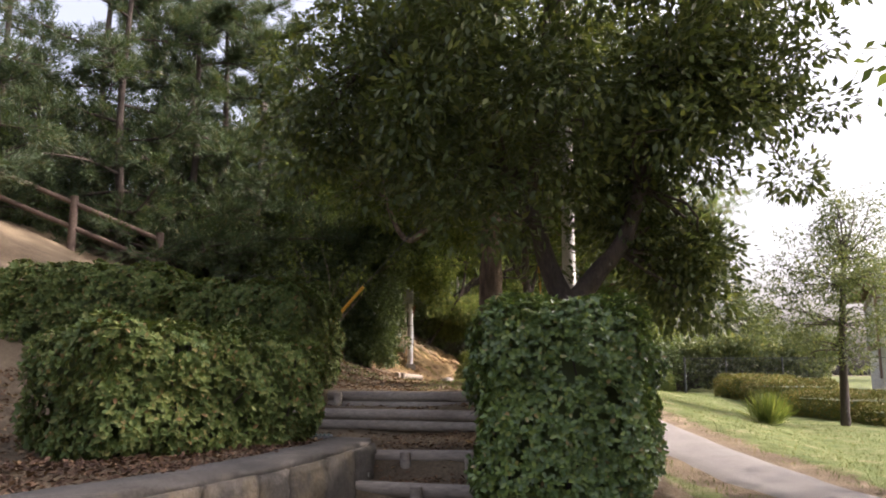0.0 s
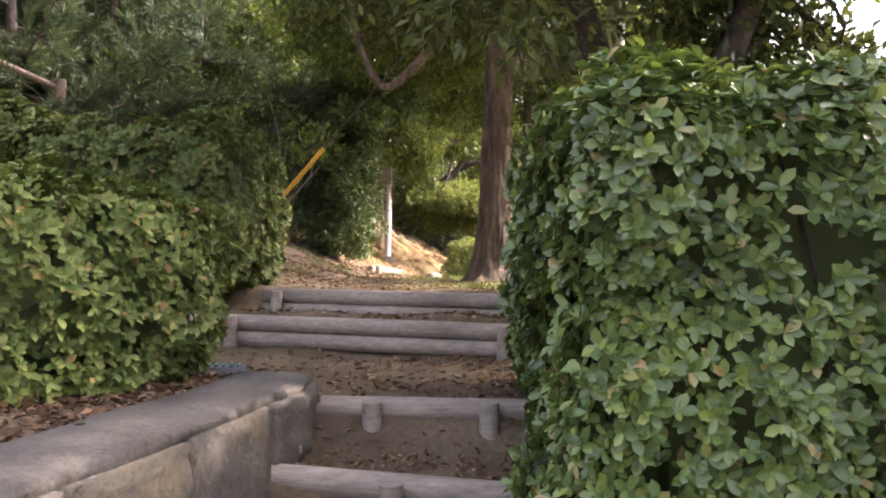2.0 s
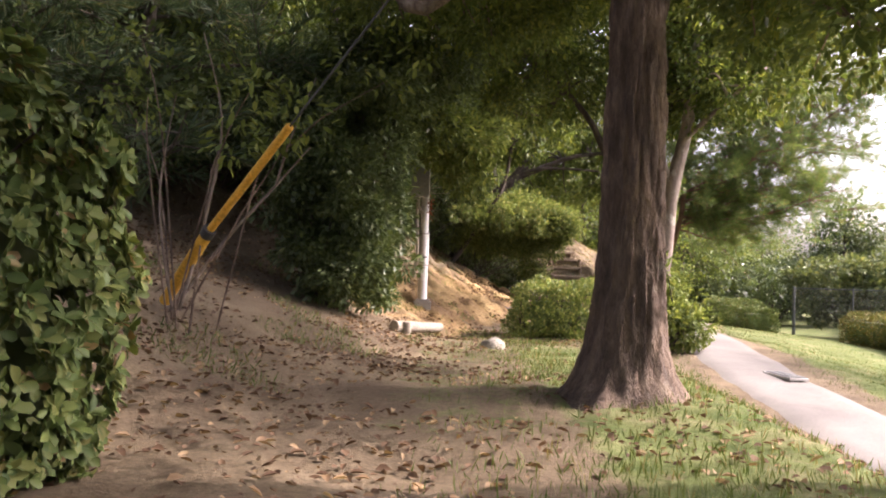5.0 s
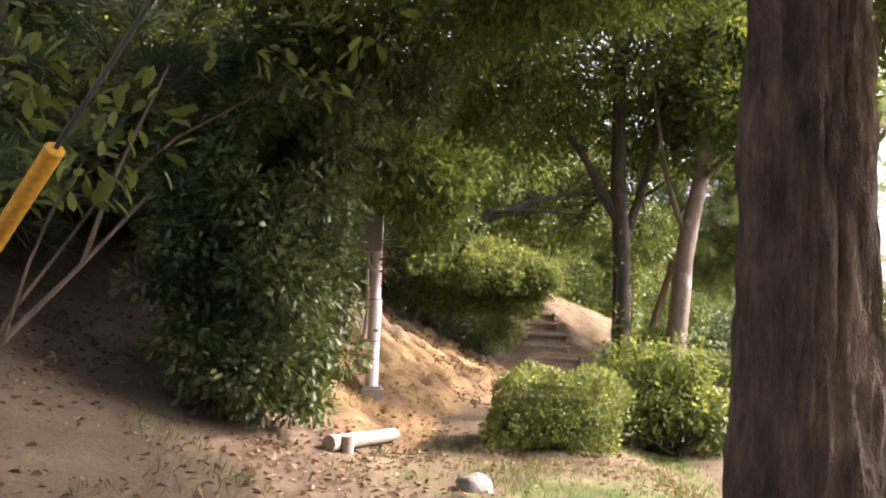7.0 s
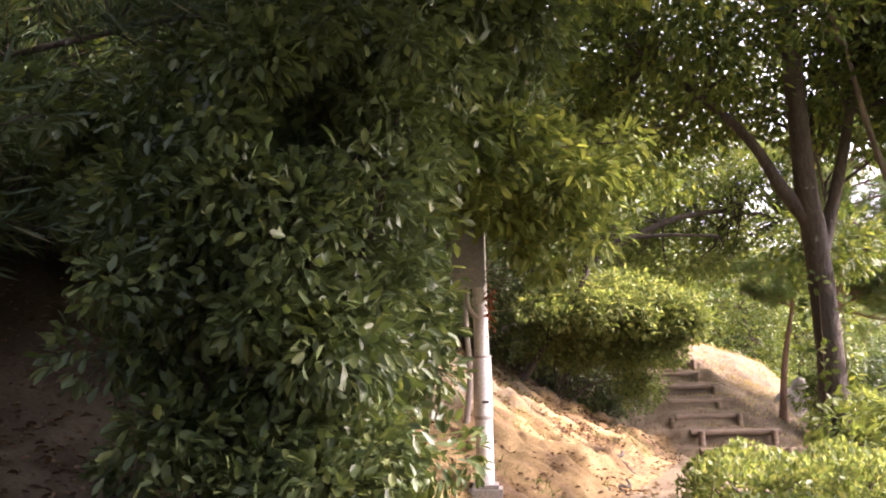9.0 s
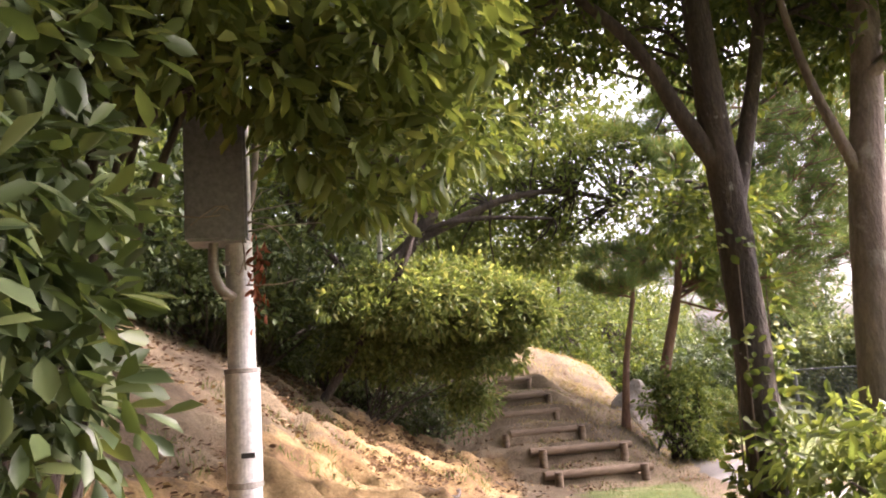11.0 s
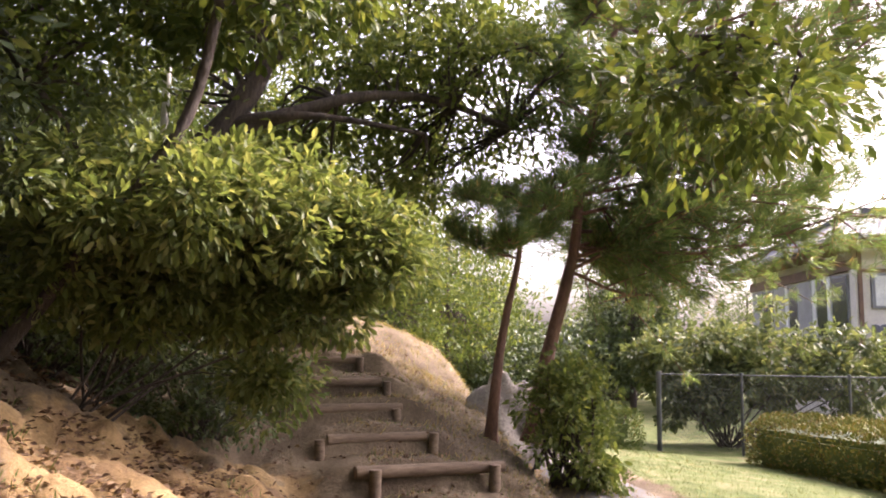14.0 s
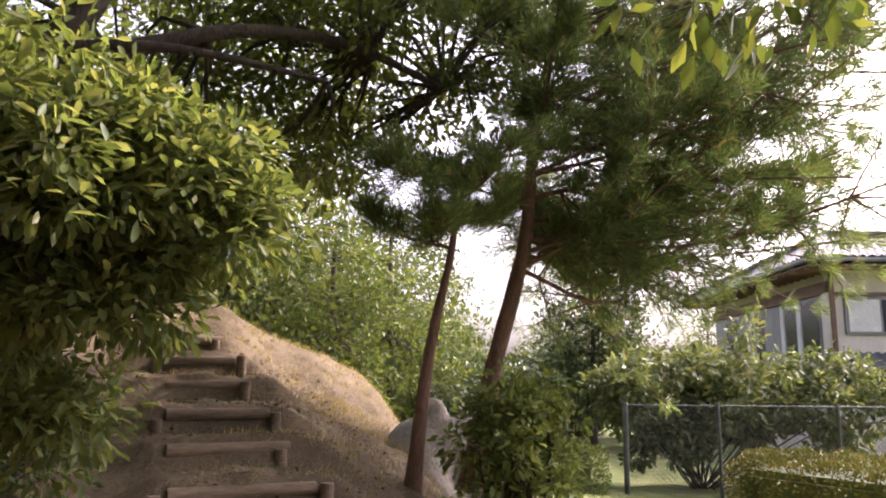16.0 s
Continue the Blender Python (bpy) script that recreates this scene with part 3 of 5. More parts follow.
# ---- steps of logs ----
def log_step(a, b, top, rows, posts, label, r=0.066, wood=LOG):
    """A riser of stacked logs between a and b, held by short posts at shares of its length."""
    a, b = Vector((*a, 0)), Vector((*b, 0))
    d = (b - a).normalized()
    front = Vector((d.y, -d.x, 0))
    root = thing("log_step", label, "step", "log steps", at=(*((a + b) / 2).xy, top))
    for k in range(rows):
        z = top - r - k * 1.9 * r
        j = RNG.normal(size=4) * 0.012
        rod("log", (a.x + j[0], a.y + j[1], z + j[2] * 0.4), (b.x, b.y + j[3], z), r * 1.02, r * 0.96, wood, root)
    for s in posts:
        p = a + (b - a) * s + front * (r + 0.05)
        rod("post", (p.x, p.y, top - 0.42), (p.x + RNG.normal() * 0.006, p.y, top - 0.005 + RNG.normal() * 0.012), 0.055, 0.052, wood, root)
    return root


log_step((-0.75, 7.0), (0.75, 6.62), 0.33, 2, (0.4, 0.8), "weathered grey log step with two short posts")
log_step((-0.78, 7.66), (0.95, 7.6), 0.53, 2, (0.28, 0.63), "weathered grey log step with two short posts")
log_step((-2.0, 9.88), (0.95, 8.88), 0.84, 2, (0.17, 0.87), "weathered grey log step with dry leaves on it")
log_step((-1.45, 10.46), (0.95, 9.65), 1.03, 2, (0.07, 0.95), "weathered grey top log step at the grass")

# ---- earth mound steps ----
for k in range(8):
    y0 = 26.02 + k * 0.62
    zt = 1.1 + k * 0.23
    xl, xr = (2.35, 3.66) if k < 2 else (2.02 + 0.05 * k, 3.3 - 0.03 * k)
    if k < 2:
        log_step((xl - 0.05, y0), (xr + 0.05, y0 + 0.05), zt + 0.03, 1, (0.1, 0.9), "brown log step sunk in the earth mound", 0.055, LOG_BROWN)
        continue
    root = thing("log_step", "rotted step of soil with log stubs in the mound", "step", "log steps", at=((xl + xr) / 2, y0, zt))
    rod("log", (xl + 0.1, y0 + 0.06, zt - 0.055), (xr - 0.05, y0 + 0.05, zt - 0.045), 0.055, 0.05, LOG_BROWN, root)
    for sx in ((xl + 0.02, xr) if k % 2 == 0 else (xr - 0.12,)):
        rod("post", (sx, y0 - 0.02, zt - 0.4), (sx + RNG.normal() * 0.01, y0 - 0.02, zt - 0.03 + RNG.normal() * 0.025), 0.05, 0.046, LOG_BROWN, root)


# ---- retaining wall ----
wall = thing("wall_retaining", "low mortared stone retaining wall with concrete coping", "wall", kind="structure", at=(-1.6, 6.5, 0))
wy = np.linspace(1.6, 7.75, 60)
wp = np.stack([wall_x(wy), wy], 1)
wd = unit(np.gradient(wp, axis=0))
wn = np.stack([wd[:, 1], -wd[:, 0]], 1)
sect = [(-0.03, 0.57), (-0.02, 0.6), (-0.035, 0.625), (-0.2, 0.645), (-0.42, 0.64), (-0.44, 0.5), (-0.2, 0.45)]
jit = np.array([[noise.noise((a * 2.1, k * 1.7, 1)) * 0.03 + noise.noise((a * 7, k * 3.1, 4)) * 0.012 for k in range(len(sect))] for a in wy])
V = np.stack([[(*(p + n * (o + j)), z + j * 0.7) for (o, z), j in zip(sect, js)] for p, n, js in zip(wp, wn, jit)])
ns = len(sect)
i = np.arange(len(wy) - 1)[:, None] * ns
j = np.arange(ns)[None]
q = (j + 1) % ns
under("coping", raw_mesh("coping", V.reshape(-1, 3), np.stack([i + j, i + q, i + ns + q, i + ns + j], -1).reshape(-1, 4), WALL_CAP), wall, "dull weathered concrete coping")
core = [(-0.02, -0.2), (-0.02, 0.56), (-0.3, 0.56), (-0.3, -0.2)]
V = np.array([[(*(p + n * o), z) for o, z in core] for p, n in zip(wp, wn)])
i = np.arange(len(wy) - 1)[:, None] * 4
j = np.arange(4)[None]
q = (j + 1) % 4
under("mortar", raw_mesh("mortar", V.reshape(-1, 3), np.stack([i + j, i + q, i + 4 + q, i + 4 + j], -1).reshape(-1, 4), WALL_CAP), wall)


def on_wall(y, out, z):
    k = np.interp(y, wy, np.arange(len(wy)))
    p = np.array([np.interp(k, np.arange(len(wy)), wp[:, c]) for c in (0, 1)])
    n = np.array([np.interp(k, np.arange(len(wy)), wn[:, c]) for c in (0, 1)])
    return (*(p + n * out), z)


y0 = 1.8
while y0 < 7.6:
    w = RNG.uniform(0.34, 0.85)
    rows = [(-0.15, 0.6)] if RNG.uniform() < 0.45 else [(-0.15, 0.17 + RNG.normal() * 0.06), (0.0, 0.6 + RNG.normal() * 0.01)]
    lo = -0.15
    for k, (_, hi) in enumerate(rows):
        ya, yb = y0 + 0.012, min(y0 + w, 7.74) - 0.012
        bm = bmesh.new()
        grid = [[bm.verts.new(on_wall(ya + (yb - ya) * u, 0.012 + 0.03 * math.sin(math.pi * u) ** 0.4 * math.sin(math.pi * v) ** 0.4 + 0.035 * noise.noise((ya * 9 + u * 4, v * 4, k)) + 0.015 * noise.noise((ya * 5 + u * 9, v * 9, k)), lo + 0.012 + (hi - lo - 0.024) * v)) for u in np.linspace(0, 1, 12)] for v in np.linspace(0, 1, 10)]
        for r in range(9):
            for c in range(11):
                bm.faces.new((grid[r][c], grid[r][c + 1], grid[r + 1][c + 1], grid[r + 1][c]))
        rim = bmesh.ops.extrude_edge_only(bm, edges=[e for e in bm.edges if e.is_boundary])
        n = np.array(on_wall((ya + yb) / 2, 1, 0)) - np.array(on_wall((ya + yb) / 2, 0, 0))
        bmesh.ops.translate(bm, vec=tuple(-0.05 * n), verts=[e for e in rim["geom"] if isinstance(e, bmesh.types.BMVert)])
        part("stone", bm, STONE, wall, smooth=True)
        lo = hi
    y0 += w

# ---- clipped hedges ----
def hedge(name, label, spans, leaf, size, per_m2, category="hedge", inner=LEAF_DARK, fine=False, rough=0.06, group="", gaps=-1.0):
    """A clipped hedge of rounded blocks (x, y, z, half x, half y, half z, turn): twigs and a solid core inside, leaves
    over the skin.
    """
    x0, y0, z0 = spans[0][:3]
    root = thing(name, label, category, group, at=(x0, y0, ground_at(x0, y0)))
    Ps, Ns, runs = [], [], []
    for x, y, z, hx, hy, hz, turn in spans:
        n = int(per_m2 * 4 * (hx * hz * 2 + hy * hz * 2 + hx * hy * 2))
        q = RNG.uniform(-1, 1, (n, 3))
        face = RNG.choice(3, n, p=np.array([hy * hz, hx * hz, hx * hy]) / (hy * hz + hx * hz + hx * hy))
        q[np.arange(n), face] = np.sign(q[np.arange(n), face])
        nrm = unit(q**7)
        shape = q / (np.sum(np.abs(q) ** 6, 1) ** (1 / 6))[:, None]
        lump = np.array([noise.noise((a * 3 + x, b * 3 + y, c * 3)) for a, b, c in shape * np.array([hx, hy, hz])]) * rough
        depth = RNG.uniform(0, 1, n) ** 2 * 0.12
        local = shape * np.array([hx, hy, hz]) + nrm * (lump - depth)[:, None]
        ct, st = math.cos(radians(turn)), math.sin(radians(turn))
        rot = np.array([[ct, -st, 0], [st, ct, 0], [0, 0, 1]])
        if gaps > -1:
            thin = np.array([noise.noise((a * 13 + y, b * 13 + x, c * 13)) for a, b, c in local])
            local, nrm = local[thin > gaps], nrm[thin > gaps]
        if fine:
            local, nrm = np.repeat(local[::6], 6, 0), np.repeat(nrm[::6], 6, 0)
        Ps.append(local @ rot.T + np.array([x, y, z]))
        Ns.append(nrm @ rot.T)
        for k in range(int(30 * hx * hy) + 12):
            g = RNG.uniform(-0.8, 0.8, 2) * (hx, hy)
            h = RNG.uniform(-0.9, 0.9, 2) * (hx, hy)
            p0 = np.array([*(rot[:2, :2] @ g), -hz - 0.15]) + (x, y, z)
            p1 = np.array([*(rot[:2, :2] @ h), hz * 0.8]) + (x, y, z)
            runs.append((smooth_path([p0, (p0 + p1) / 2 + RNG.normal(size=3) * 0.1, p1], 6), np.linspace(0.014, 0.004, 6)))
        # solid box in a darker leaf colour behind the leaf skin
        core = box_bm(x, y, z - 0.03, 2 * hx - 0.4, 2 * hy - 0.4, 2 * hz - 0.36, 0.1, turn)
        part("inner_core", core, inner, root)
    P, N = np.vstack(Ps), np.vstack(Ns)
    D = N * 0.7 + ball(len(P)) * 0.8 + np.array([0, 0, 0.35])
    U = N + ball(len(P)) * 0.5
    if fine:
        tilt = unit(N + np.repeat(ball(len(P) // 6), 6, 0) * 0.45 + np.array([0, 0, 0.35]))
        side = unit(np.cross(tilt, np.array([0.3, 0.2, 1.0])))
        az = np.tile(np.arange(6) * 1.047, len(P) // 6) + np.repeat(RNG.uniform(0, 6, len(P) // 6), 6) + RNG.normal(size=len(P)) * 0.4
        D = side * np.cos(az)[:, None] + np.cross(tilt, side) * np.sin(az)[:, None] + tilt * RNG.uniform(0.1, 0.9, len(P))[:, None]
        U = tilt
    v, f = leaf_arrays(P, D, U, size * RNG.uniform(0.6, 1.3, len(P)), 0.5, 0.3, fine)
    under("foliage", raw_mesh("foliage", v, f, leaf), root)
    under("twigwork", tubes_mesh("twigwork", runs, BARK_DARK, 5), root)
    return root


hedge("box_hedge", "square clipped evergreen hedge with broad glossy leaves", [(0.9, 5.86, 1.03, 0.6, 0.5, 0.75, 0), (1.16, 7.2, 0.98, 0.62, 1.05, 0.7, 3)], LEAF_BOX, 0.047, 4600, fine=True, rough=0.17, inner=LEAF_DARK, gaps=-0.4)
hedge("azalea_hedge", "rounded clipped azalea hedge above a stone wall", [(-2.27, 7.05, 1.1, 1.2, 0.64, 0.52, 54)], LEAF_HEDGE, 0.05, 4200, fine=True, rough=0.2, gaps=-0.3)
hedge("azalea_hedge", "tall rounded azalea hedge beside the log steps", [(-2.55, 10.75, 1.72, 1.05, 0.8, 0.72, -10)], LEAF_HEDGE, 0.056, 3600, fine=True, rough=0.2, gaps=-0.3)
hedge("azalea_hedge", "rounded azalea hedge higher on the slope", [(-4.85, 10.9, 2.0, 1.3, 0.8, 0.68, 6)], LEAF_HEDGE, 0.058, 3200, fine=True, rough=0.22, gaps=-0.3)
hedge("low_bush", "small rounded clipped bush on sandy soil", [(1.15, 18.9, 1.4, 0.62, 0.5, 0.36, -10)], LEAF_BUSH, 0.048, 2600, category="bush", rough=0.2, gaps=-0.35)

# ---- trees ----
tree("forked_tree", "dark-barked tree forked low above a clipped hedge", [(1.5, 9.2, 0.95), (1.5, 9.2, 1.6), (1.56, 9.2, 2.15)], 0.2, 0.18,
     [((1.5, 9.4, 5.6), (3.0, 2.8, 2.3), 1.0), ((0.0, 9.6, 4.6), (1.9, 1.6, 1.0), 0.3), ((3.1, 9.2, 4.75), (1.0, 1.2, 0.85), 0.25), ((3.2, 9.9, 2.6), (0.5, 0.5, 0.5), 0.1), ((2.6, 9.9, 3.2), (0.5, 0.5, 0.5), 0.07)], LEAF_CAMPHOR, 0.115, BARK_DARK,
     limbs=[([(1.52, 9.2, 2.05), (1.3, 9.25, 2.6), (1.1, 9.3, 3.3), (0.4, 9.6, 4.6), (-0.6, 9.8, 5.6)], 0.14), ([(1.58, 9.2, 2.05), (1.9, 9.2, 2.45), (2.3, 9.2, 3.0), (2.7, 9.2, 4.4), (3.2, 9.1, 5.8)], 0.14),
            ([(1.1, 9.3, 3.3), (1.3, 9.5, 4.6), (1.4, 9.4, 6.4)], 0.08)], clumps=250, per=190, clump_r=0.52, flare=1.3, sides=40, rings=50, groove=0.03)
tree("tall_tree", "tall brown tree with grooved bark and flared roots", [(0.885, 13.45, 0.95), (0.905, 13.45, 2.2), (0.92, 13.45, 3.6), (0.94, 13.45, 4.8), (0.97, 13.45, 8.0)], 0.23, 0.12,
     [((0.9, 14.0, 6.8), (3.2, 3.0, 2.0), 1.0), ((-0.8, 14.6, 5.2), (1.8, 1.6, 1.0), 0.35), ((2.8, 14.6, 4.7), (1.2, 1.2, 1.2), 0.25), ((2.7, 13.2, 4.0), (0.9, 0.8, 0.55), 0.14), ((0.2, 16.0, 6.0), (2.4, 1.8, 0.9), 0.35), ((2.2, 15.6, 5.5), (1.9, 1.8, 0.9), 0.5), ((3.0, 16.2, 6.2), (1.6, 1.8, 0.7), 0.35), ((-0.3, 17.6, 5.5), (1.9, 1.3, 0.75), 0.4), ((1.7, 18.4, 6.1), (1.7, 1.6, 0.85), 0.4)], LEAF_TREE, 0.09, BARK,
     limbs=[([(0.86, 13.28, 4.7), (0.3, 13.3, 4.35), (-0.25, 13.4, 3.75), (-0.6, 13.5, 3.6), (-0.95, 13.6, 4.3), (-1.1, 13.7, 5.2)], 0.08), ([(0.92, 13.3, 4.6), (1.6, 13.7, 5.3), (2.6, 14.3, 5.6)], 0.08)], clumps=230, per=190, clump_r=0.5, flare=2.8, sides=96, rings=200, groove=0.05)


def blob_mesh(name, center, radii, material, rough=0.25, detail=3, seed=0):
    """An uneven boulder or stump."""
    bm = bmesh.new()
    bmesh.ops.create_icosphere(bm, subdivisions=detail, radius=1)
    for v in bm.verts:
        k = 1 + rough * noise.noise(v.co * 1.4 + Vector((seed, 0, 0))) + rough * 0.4 * noise.noise(v.co * 4 + Vector((0, seed, 0)))
        v.co = Vector((v.co.x * radii[0], v.co.y * radii[1], v.co.z * radii[2])) * k + Vector(center)
    return bm


# second tree pair with the shrubs at their feet
tree("twin_tree", "dark tree with a pruned scar and climbing leaves", [(2.5, 21.4, 0.8), (2.5, 21.4, 2.0), (2.47, 21.4, 3.48), (2.42, 21.4, 4.4), (2.45, 21.5, 7.0)], 0.14, 0.085,
     [((2.4, 22.1, 6.5), (2.9, 1.9, 1.7), 1.0), ((1.2, 22.2, 5.4), (1.3, 1.3, 0.7), 0.3), ((3.5, 21.9, 5.2), (1.1, 1.1, 0.8), 0.35), ((4.5, 22.0, 5.8), (1.3, 1.0, 0.75), 0.7), ((5.2, 22.3, 6.5), (1.2, 1.0, 0.7), 0.5), ((1.6, 20.6, 5.9), (1.4, 0.8, 0.6), 0.2), ((3.4, 23.3, 3.85), (0.6, 0.35, 0.3), 0.09)], LEAF_TREE, 0.1, BARK_DARK,
     limbs=[([(2.45, 21.4, 3.65), (2.2, 21.4, 4.05), (1.85, 21.45, 4.7), (1.1, 21.8, 5.6)], 0.08), ([(2.48, 21.4, 3.3), (2.75, 21.45, 4.1), (3.0, 21.5, 5.0), (3.3, 21.6, 6.4)], 0.075), ([(2.45, 21.45, 4.6), (2.9, 22.3, 4.7), (3.35, 23.2, 4.0)], 0.03)], clumps=150, per=140, clump_r=0.5)
tree("leaning_tree", "leaning grey-brown tree with sunlit bark", [(3.0, 20.9, 0.85), (3.1, 21.0, 2.0), (3.22, 21.0, 3.3), (3.5, 21.1, 4.6), (3.7, 21.2, 6.5)], 0.15, 0.08,
     [((3.7, 21.4, 6.6), (1.7, 1.2, 1.2), 0.8), ((3.9, 20.8, 5.1), (0.7, 0.6, 0.4), 0.12)], LEAF_TREE, 0.1, BARK_GREY,
     limbs=[([(3.2, 21.0, 3.5), (2.98, 21.1, 4.3), (2.85, 21.2, 5.4)], 0.045), ([(3.4, 21.0, 4.2), (3.9, 20.7, 4.7), (4.3, 20.3, 5.1)], 0.05)], clumps=115, per=120, clump_r=0.5)


def shrub(name, label, x, y, blobs, leaf, size, clumps, per, clump_r, stems=9, fine=False, droop=0.3, lw=0.45, bark=BARK_DARK, arch=0.0, thick=0.024):
    """A many-stemmed shrub: stems from the ground to the clumps."""
    z = ground_at(x, y)
    root = thing(name, label, "shrub", at=(x, y, z))
    C = np.vstack([lumps(c, r, max(3, int(clumps * w))) for c, r, w in blobs])
    runs = []
    for c in C[:: max(1, len(C) // (stems * 3))]:
        b = np.array([x + RNG.normal() * 0.12, y + RNG.normal() * 0.12, z - 0.1])
        runs.append((smooth_path([b, b * 0.45 + c * 0.55 + RNG.normal(size=3) * 0.1 + np.array([-arch * 0.35, 0, arch]), c], 7), np.linspace(thick, 0.004, 7)))
    under("stemwork", tubes_mesh("stemwork", runs, bark, 5), root)
    v, f = leaf_arrays(*clump_leaves(C, clump_r * RNG.uniform(0.7, 1.3, len(C)), per, size, droop=droop), width=lw, fine=fine)
    under("foliage", raw_mesh("foliage", v, f, leaf), root)
    return root


shrub("leafy_shrub", "bright green leafy shrub at the foot of trees", 2.75, 20.4, [((2.6, 20.3, 1.5), (0.65, 0.5, 0.6), 1.0), ((3.1, 20.2, 1.2), (0.4, 0.4, 0.4), 0.4)], LEAF_LIGHT, 0.1, 45, 90, 0.25, fine=True, lw=0.32)
shrub("dark_shrub", "dense dark evergreen shrub on the bank", -1.8, 17.6, [((-1.75, 17.6, 2.7), (0.6, 0.7, 0.9), 1.0), ((-1.7, 17.6, 3.6), (0.75, 0.7, 0.7), 0.5), ((-1.5, 17.5, 1.85), (0.62, 0.5, 0.35), 0.4), ((-2.3, 17.9, 3.2), (0.5, 0.5, 0.9), 0.25), ((-1.2, 17.4, 2.6), (0.3, 0.3, 0.3), 0.07), ((-1.25, 17.6, 3.9), (0.5, 0.4, 0.3), 0.1)], LEAF_DARK, 0.075, 105, 190, 0.25, fine=True, lw=0.42)
shrub("bank_tree", "dark leafy young tree on the bank", -1.9, 19.2, [((-1.5, 18.9, 4.3), (1.1, 1.2, 0.9), 1.0), ((-2.2, 19.3, 3.6), (0.9, 0.9, 0.8), 0.5), ((-1.35, 18.2, 3.0), (0.4, 0.4, 0.6), 0.3), ((-1.2, 18.4, 2.5), (0.25, 0.3, 0.35), 0.12), ((-0.7, 18.6, 4.5), (0.6, 0.7, 0.4), 0.25)], LEAF_DARK, 0.095, 125, 110, 0.27, fine=True, lw=0.4, stems=5, arch=1.0, thick=0.014)
shrub("overhanging_tree", "bright green leafy young tree overhanging a white pole", -1.5, 19.8, [((-0.5, 19.1, 3.8), (0.6, 0.5, 0.4), 0.8), ((-0.2, 19.6, 3.45), (0.42, 0.4, 0.33), 0.4), ((0.1, 19.5, 3.85), (0.4, 0.4, 0.25), 0.25)], LEAF_LIGHT, 0.1, 34, 105, 0.24, fine=True, lw=0.36, stems=3, arch=0.9)
pale_shrub = shrub("pale_stemmed_shrub", "sparse light green shrub with pale bare stems", -2.15, 13.9, [((-1.9, 13.9, 2.95), (0.75, 0.5, 0.3), 1.0), ((-2.5, 14.2, 3.3), (0.6, 0.5, 0.3), 0.5), ((-0.8, 14.3, 3.45), (0.35, 0.3, 0.15), 0.3)], LEAF_LIGHT, 0.085, 11, 26, 0.24, stems=2, fine=True, lw=0.4, bark=BARK, arch=0.25, thick=0.009)
for pts, r in (([(-2.25, 13.95, 1.5), (-1.95, 14.1, 2.0), (-1.6, 14.2, 2.45), (-1.35, 14.2, 2.75)], 0.017), ([(-2.2, 13.95, 1.5), (-2.05, 14.0, 2.2), (-2.0, 14.1, 2.9), (-2.2, 14.2, 3.6)], 0.016), ([(-1.6, 14.2, 2.45), (-1.52, 14.25, 2.8), (-1.35, 14.3, 3.3)], 0.012), ([(-2.25, 13.95, 1.5), (-2.4, 14.0, 2.3), (-2.35, 14.1, 3.1)], 0.013)):
    under("branch", tubes_mesh("branch", [(smooth_path(pts, 14), np.linspace(r, r * 0.3, 14))], BARK_GREY, 8, 0.05), pale_shrub, "bare pale branch")
shrub("hanging_bush", "sprawling broadleaf bush leaning over the earth mound", 0.2, 26.0, [((0.9, 25.8, 3.25), (1.05, 0.75, 0.45), 1.0), ((1.75, 25.9, 3.1), (0.72, 0.55, 0.42), 0.55), ((0.3, 25.8, 2.85), (0.7, 0.45, 0.35), 0.35), ((1.45, 26.0, 2.65), (0.5, 0.4, 0.28), 0.25), ((0.85, 25.9, 2.7), (0.55, 0.35, 0.25), 0.25), ((1.5, 26.4, 2.0), (0.26, 0.22, 0.25), 0.1)], LEAF_BUSH, 0.082, 130, 120, 0.24, stems=3, fine=True, lw=0.38, thick=0.012)
shrub("pine_foot_shrub", "bright green sprouting shrub at a pine's foot", 4.75, 27.3, [((4.78, 27.3, 1.75), (0.42, 0.36, 0.48), 1.0), ((4.85, 27.0, 1.15), (0.24, 0.24, 0.22), 0.3), ((5.1, 27.4, 2.05), (0.25, 0.25, 0.2), 0.12)], LEAF_LIGHT, 0.075, 42, 80, 0.19, fine=True)

tree("bank_oak", "dark tree with spreading limbs on the bank", [(-0.6, 27.6, 2.9), (0.3, 27.8, 3.7), (1.2, 28.0, 4.5), (1.7, 28.0, 5.6), (1.9, 28.0, 8.0)], 0.16, 0.07,
     [((2.0, 28.6, 6.8), (3.0, 2.4, 1.5), 1.0), ((4.2, 28.9, 5.7), (1.6, 1.5, 1.0), 0.5), ((-0.6, 27.8, 5.6), (1.6, 1.5, 1.2), 0.5), ((2.9, 29.6, 4.6), (1.4, 1.2, 0.7), 0.35)], LEAF_LIGHT, 0.1, BARK_DARK,
     limbs=[([(1.1, 28.0, 4.4), (1.9, 28.0, 4.75), (2.7, 28.0, 5.05), (3.6, 28.1, 5.15), (4.6, 28.3, 5.0)], 0.085), ([(1.2, 28.0, 4.5), (1.6, 27.9, 4.65), (2.3, 27.8, 4.7), (3.3, 27.8, 4.65)], 0.06), ([(1.3, 28.0, 4.8), (2.0, 27.9, 5.6), (2.9, 27.8, 6.2)], 0.07), ([(0.3, 27.8, 3.7), (-0.6, 27.5, 4.8), (-1.2, 27.3, 5.8)], 0.06)], clumps=185, per=85, clump_r=0.42, fine=True)
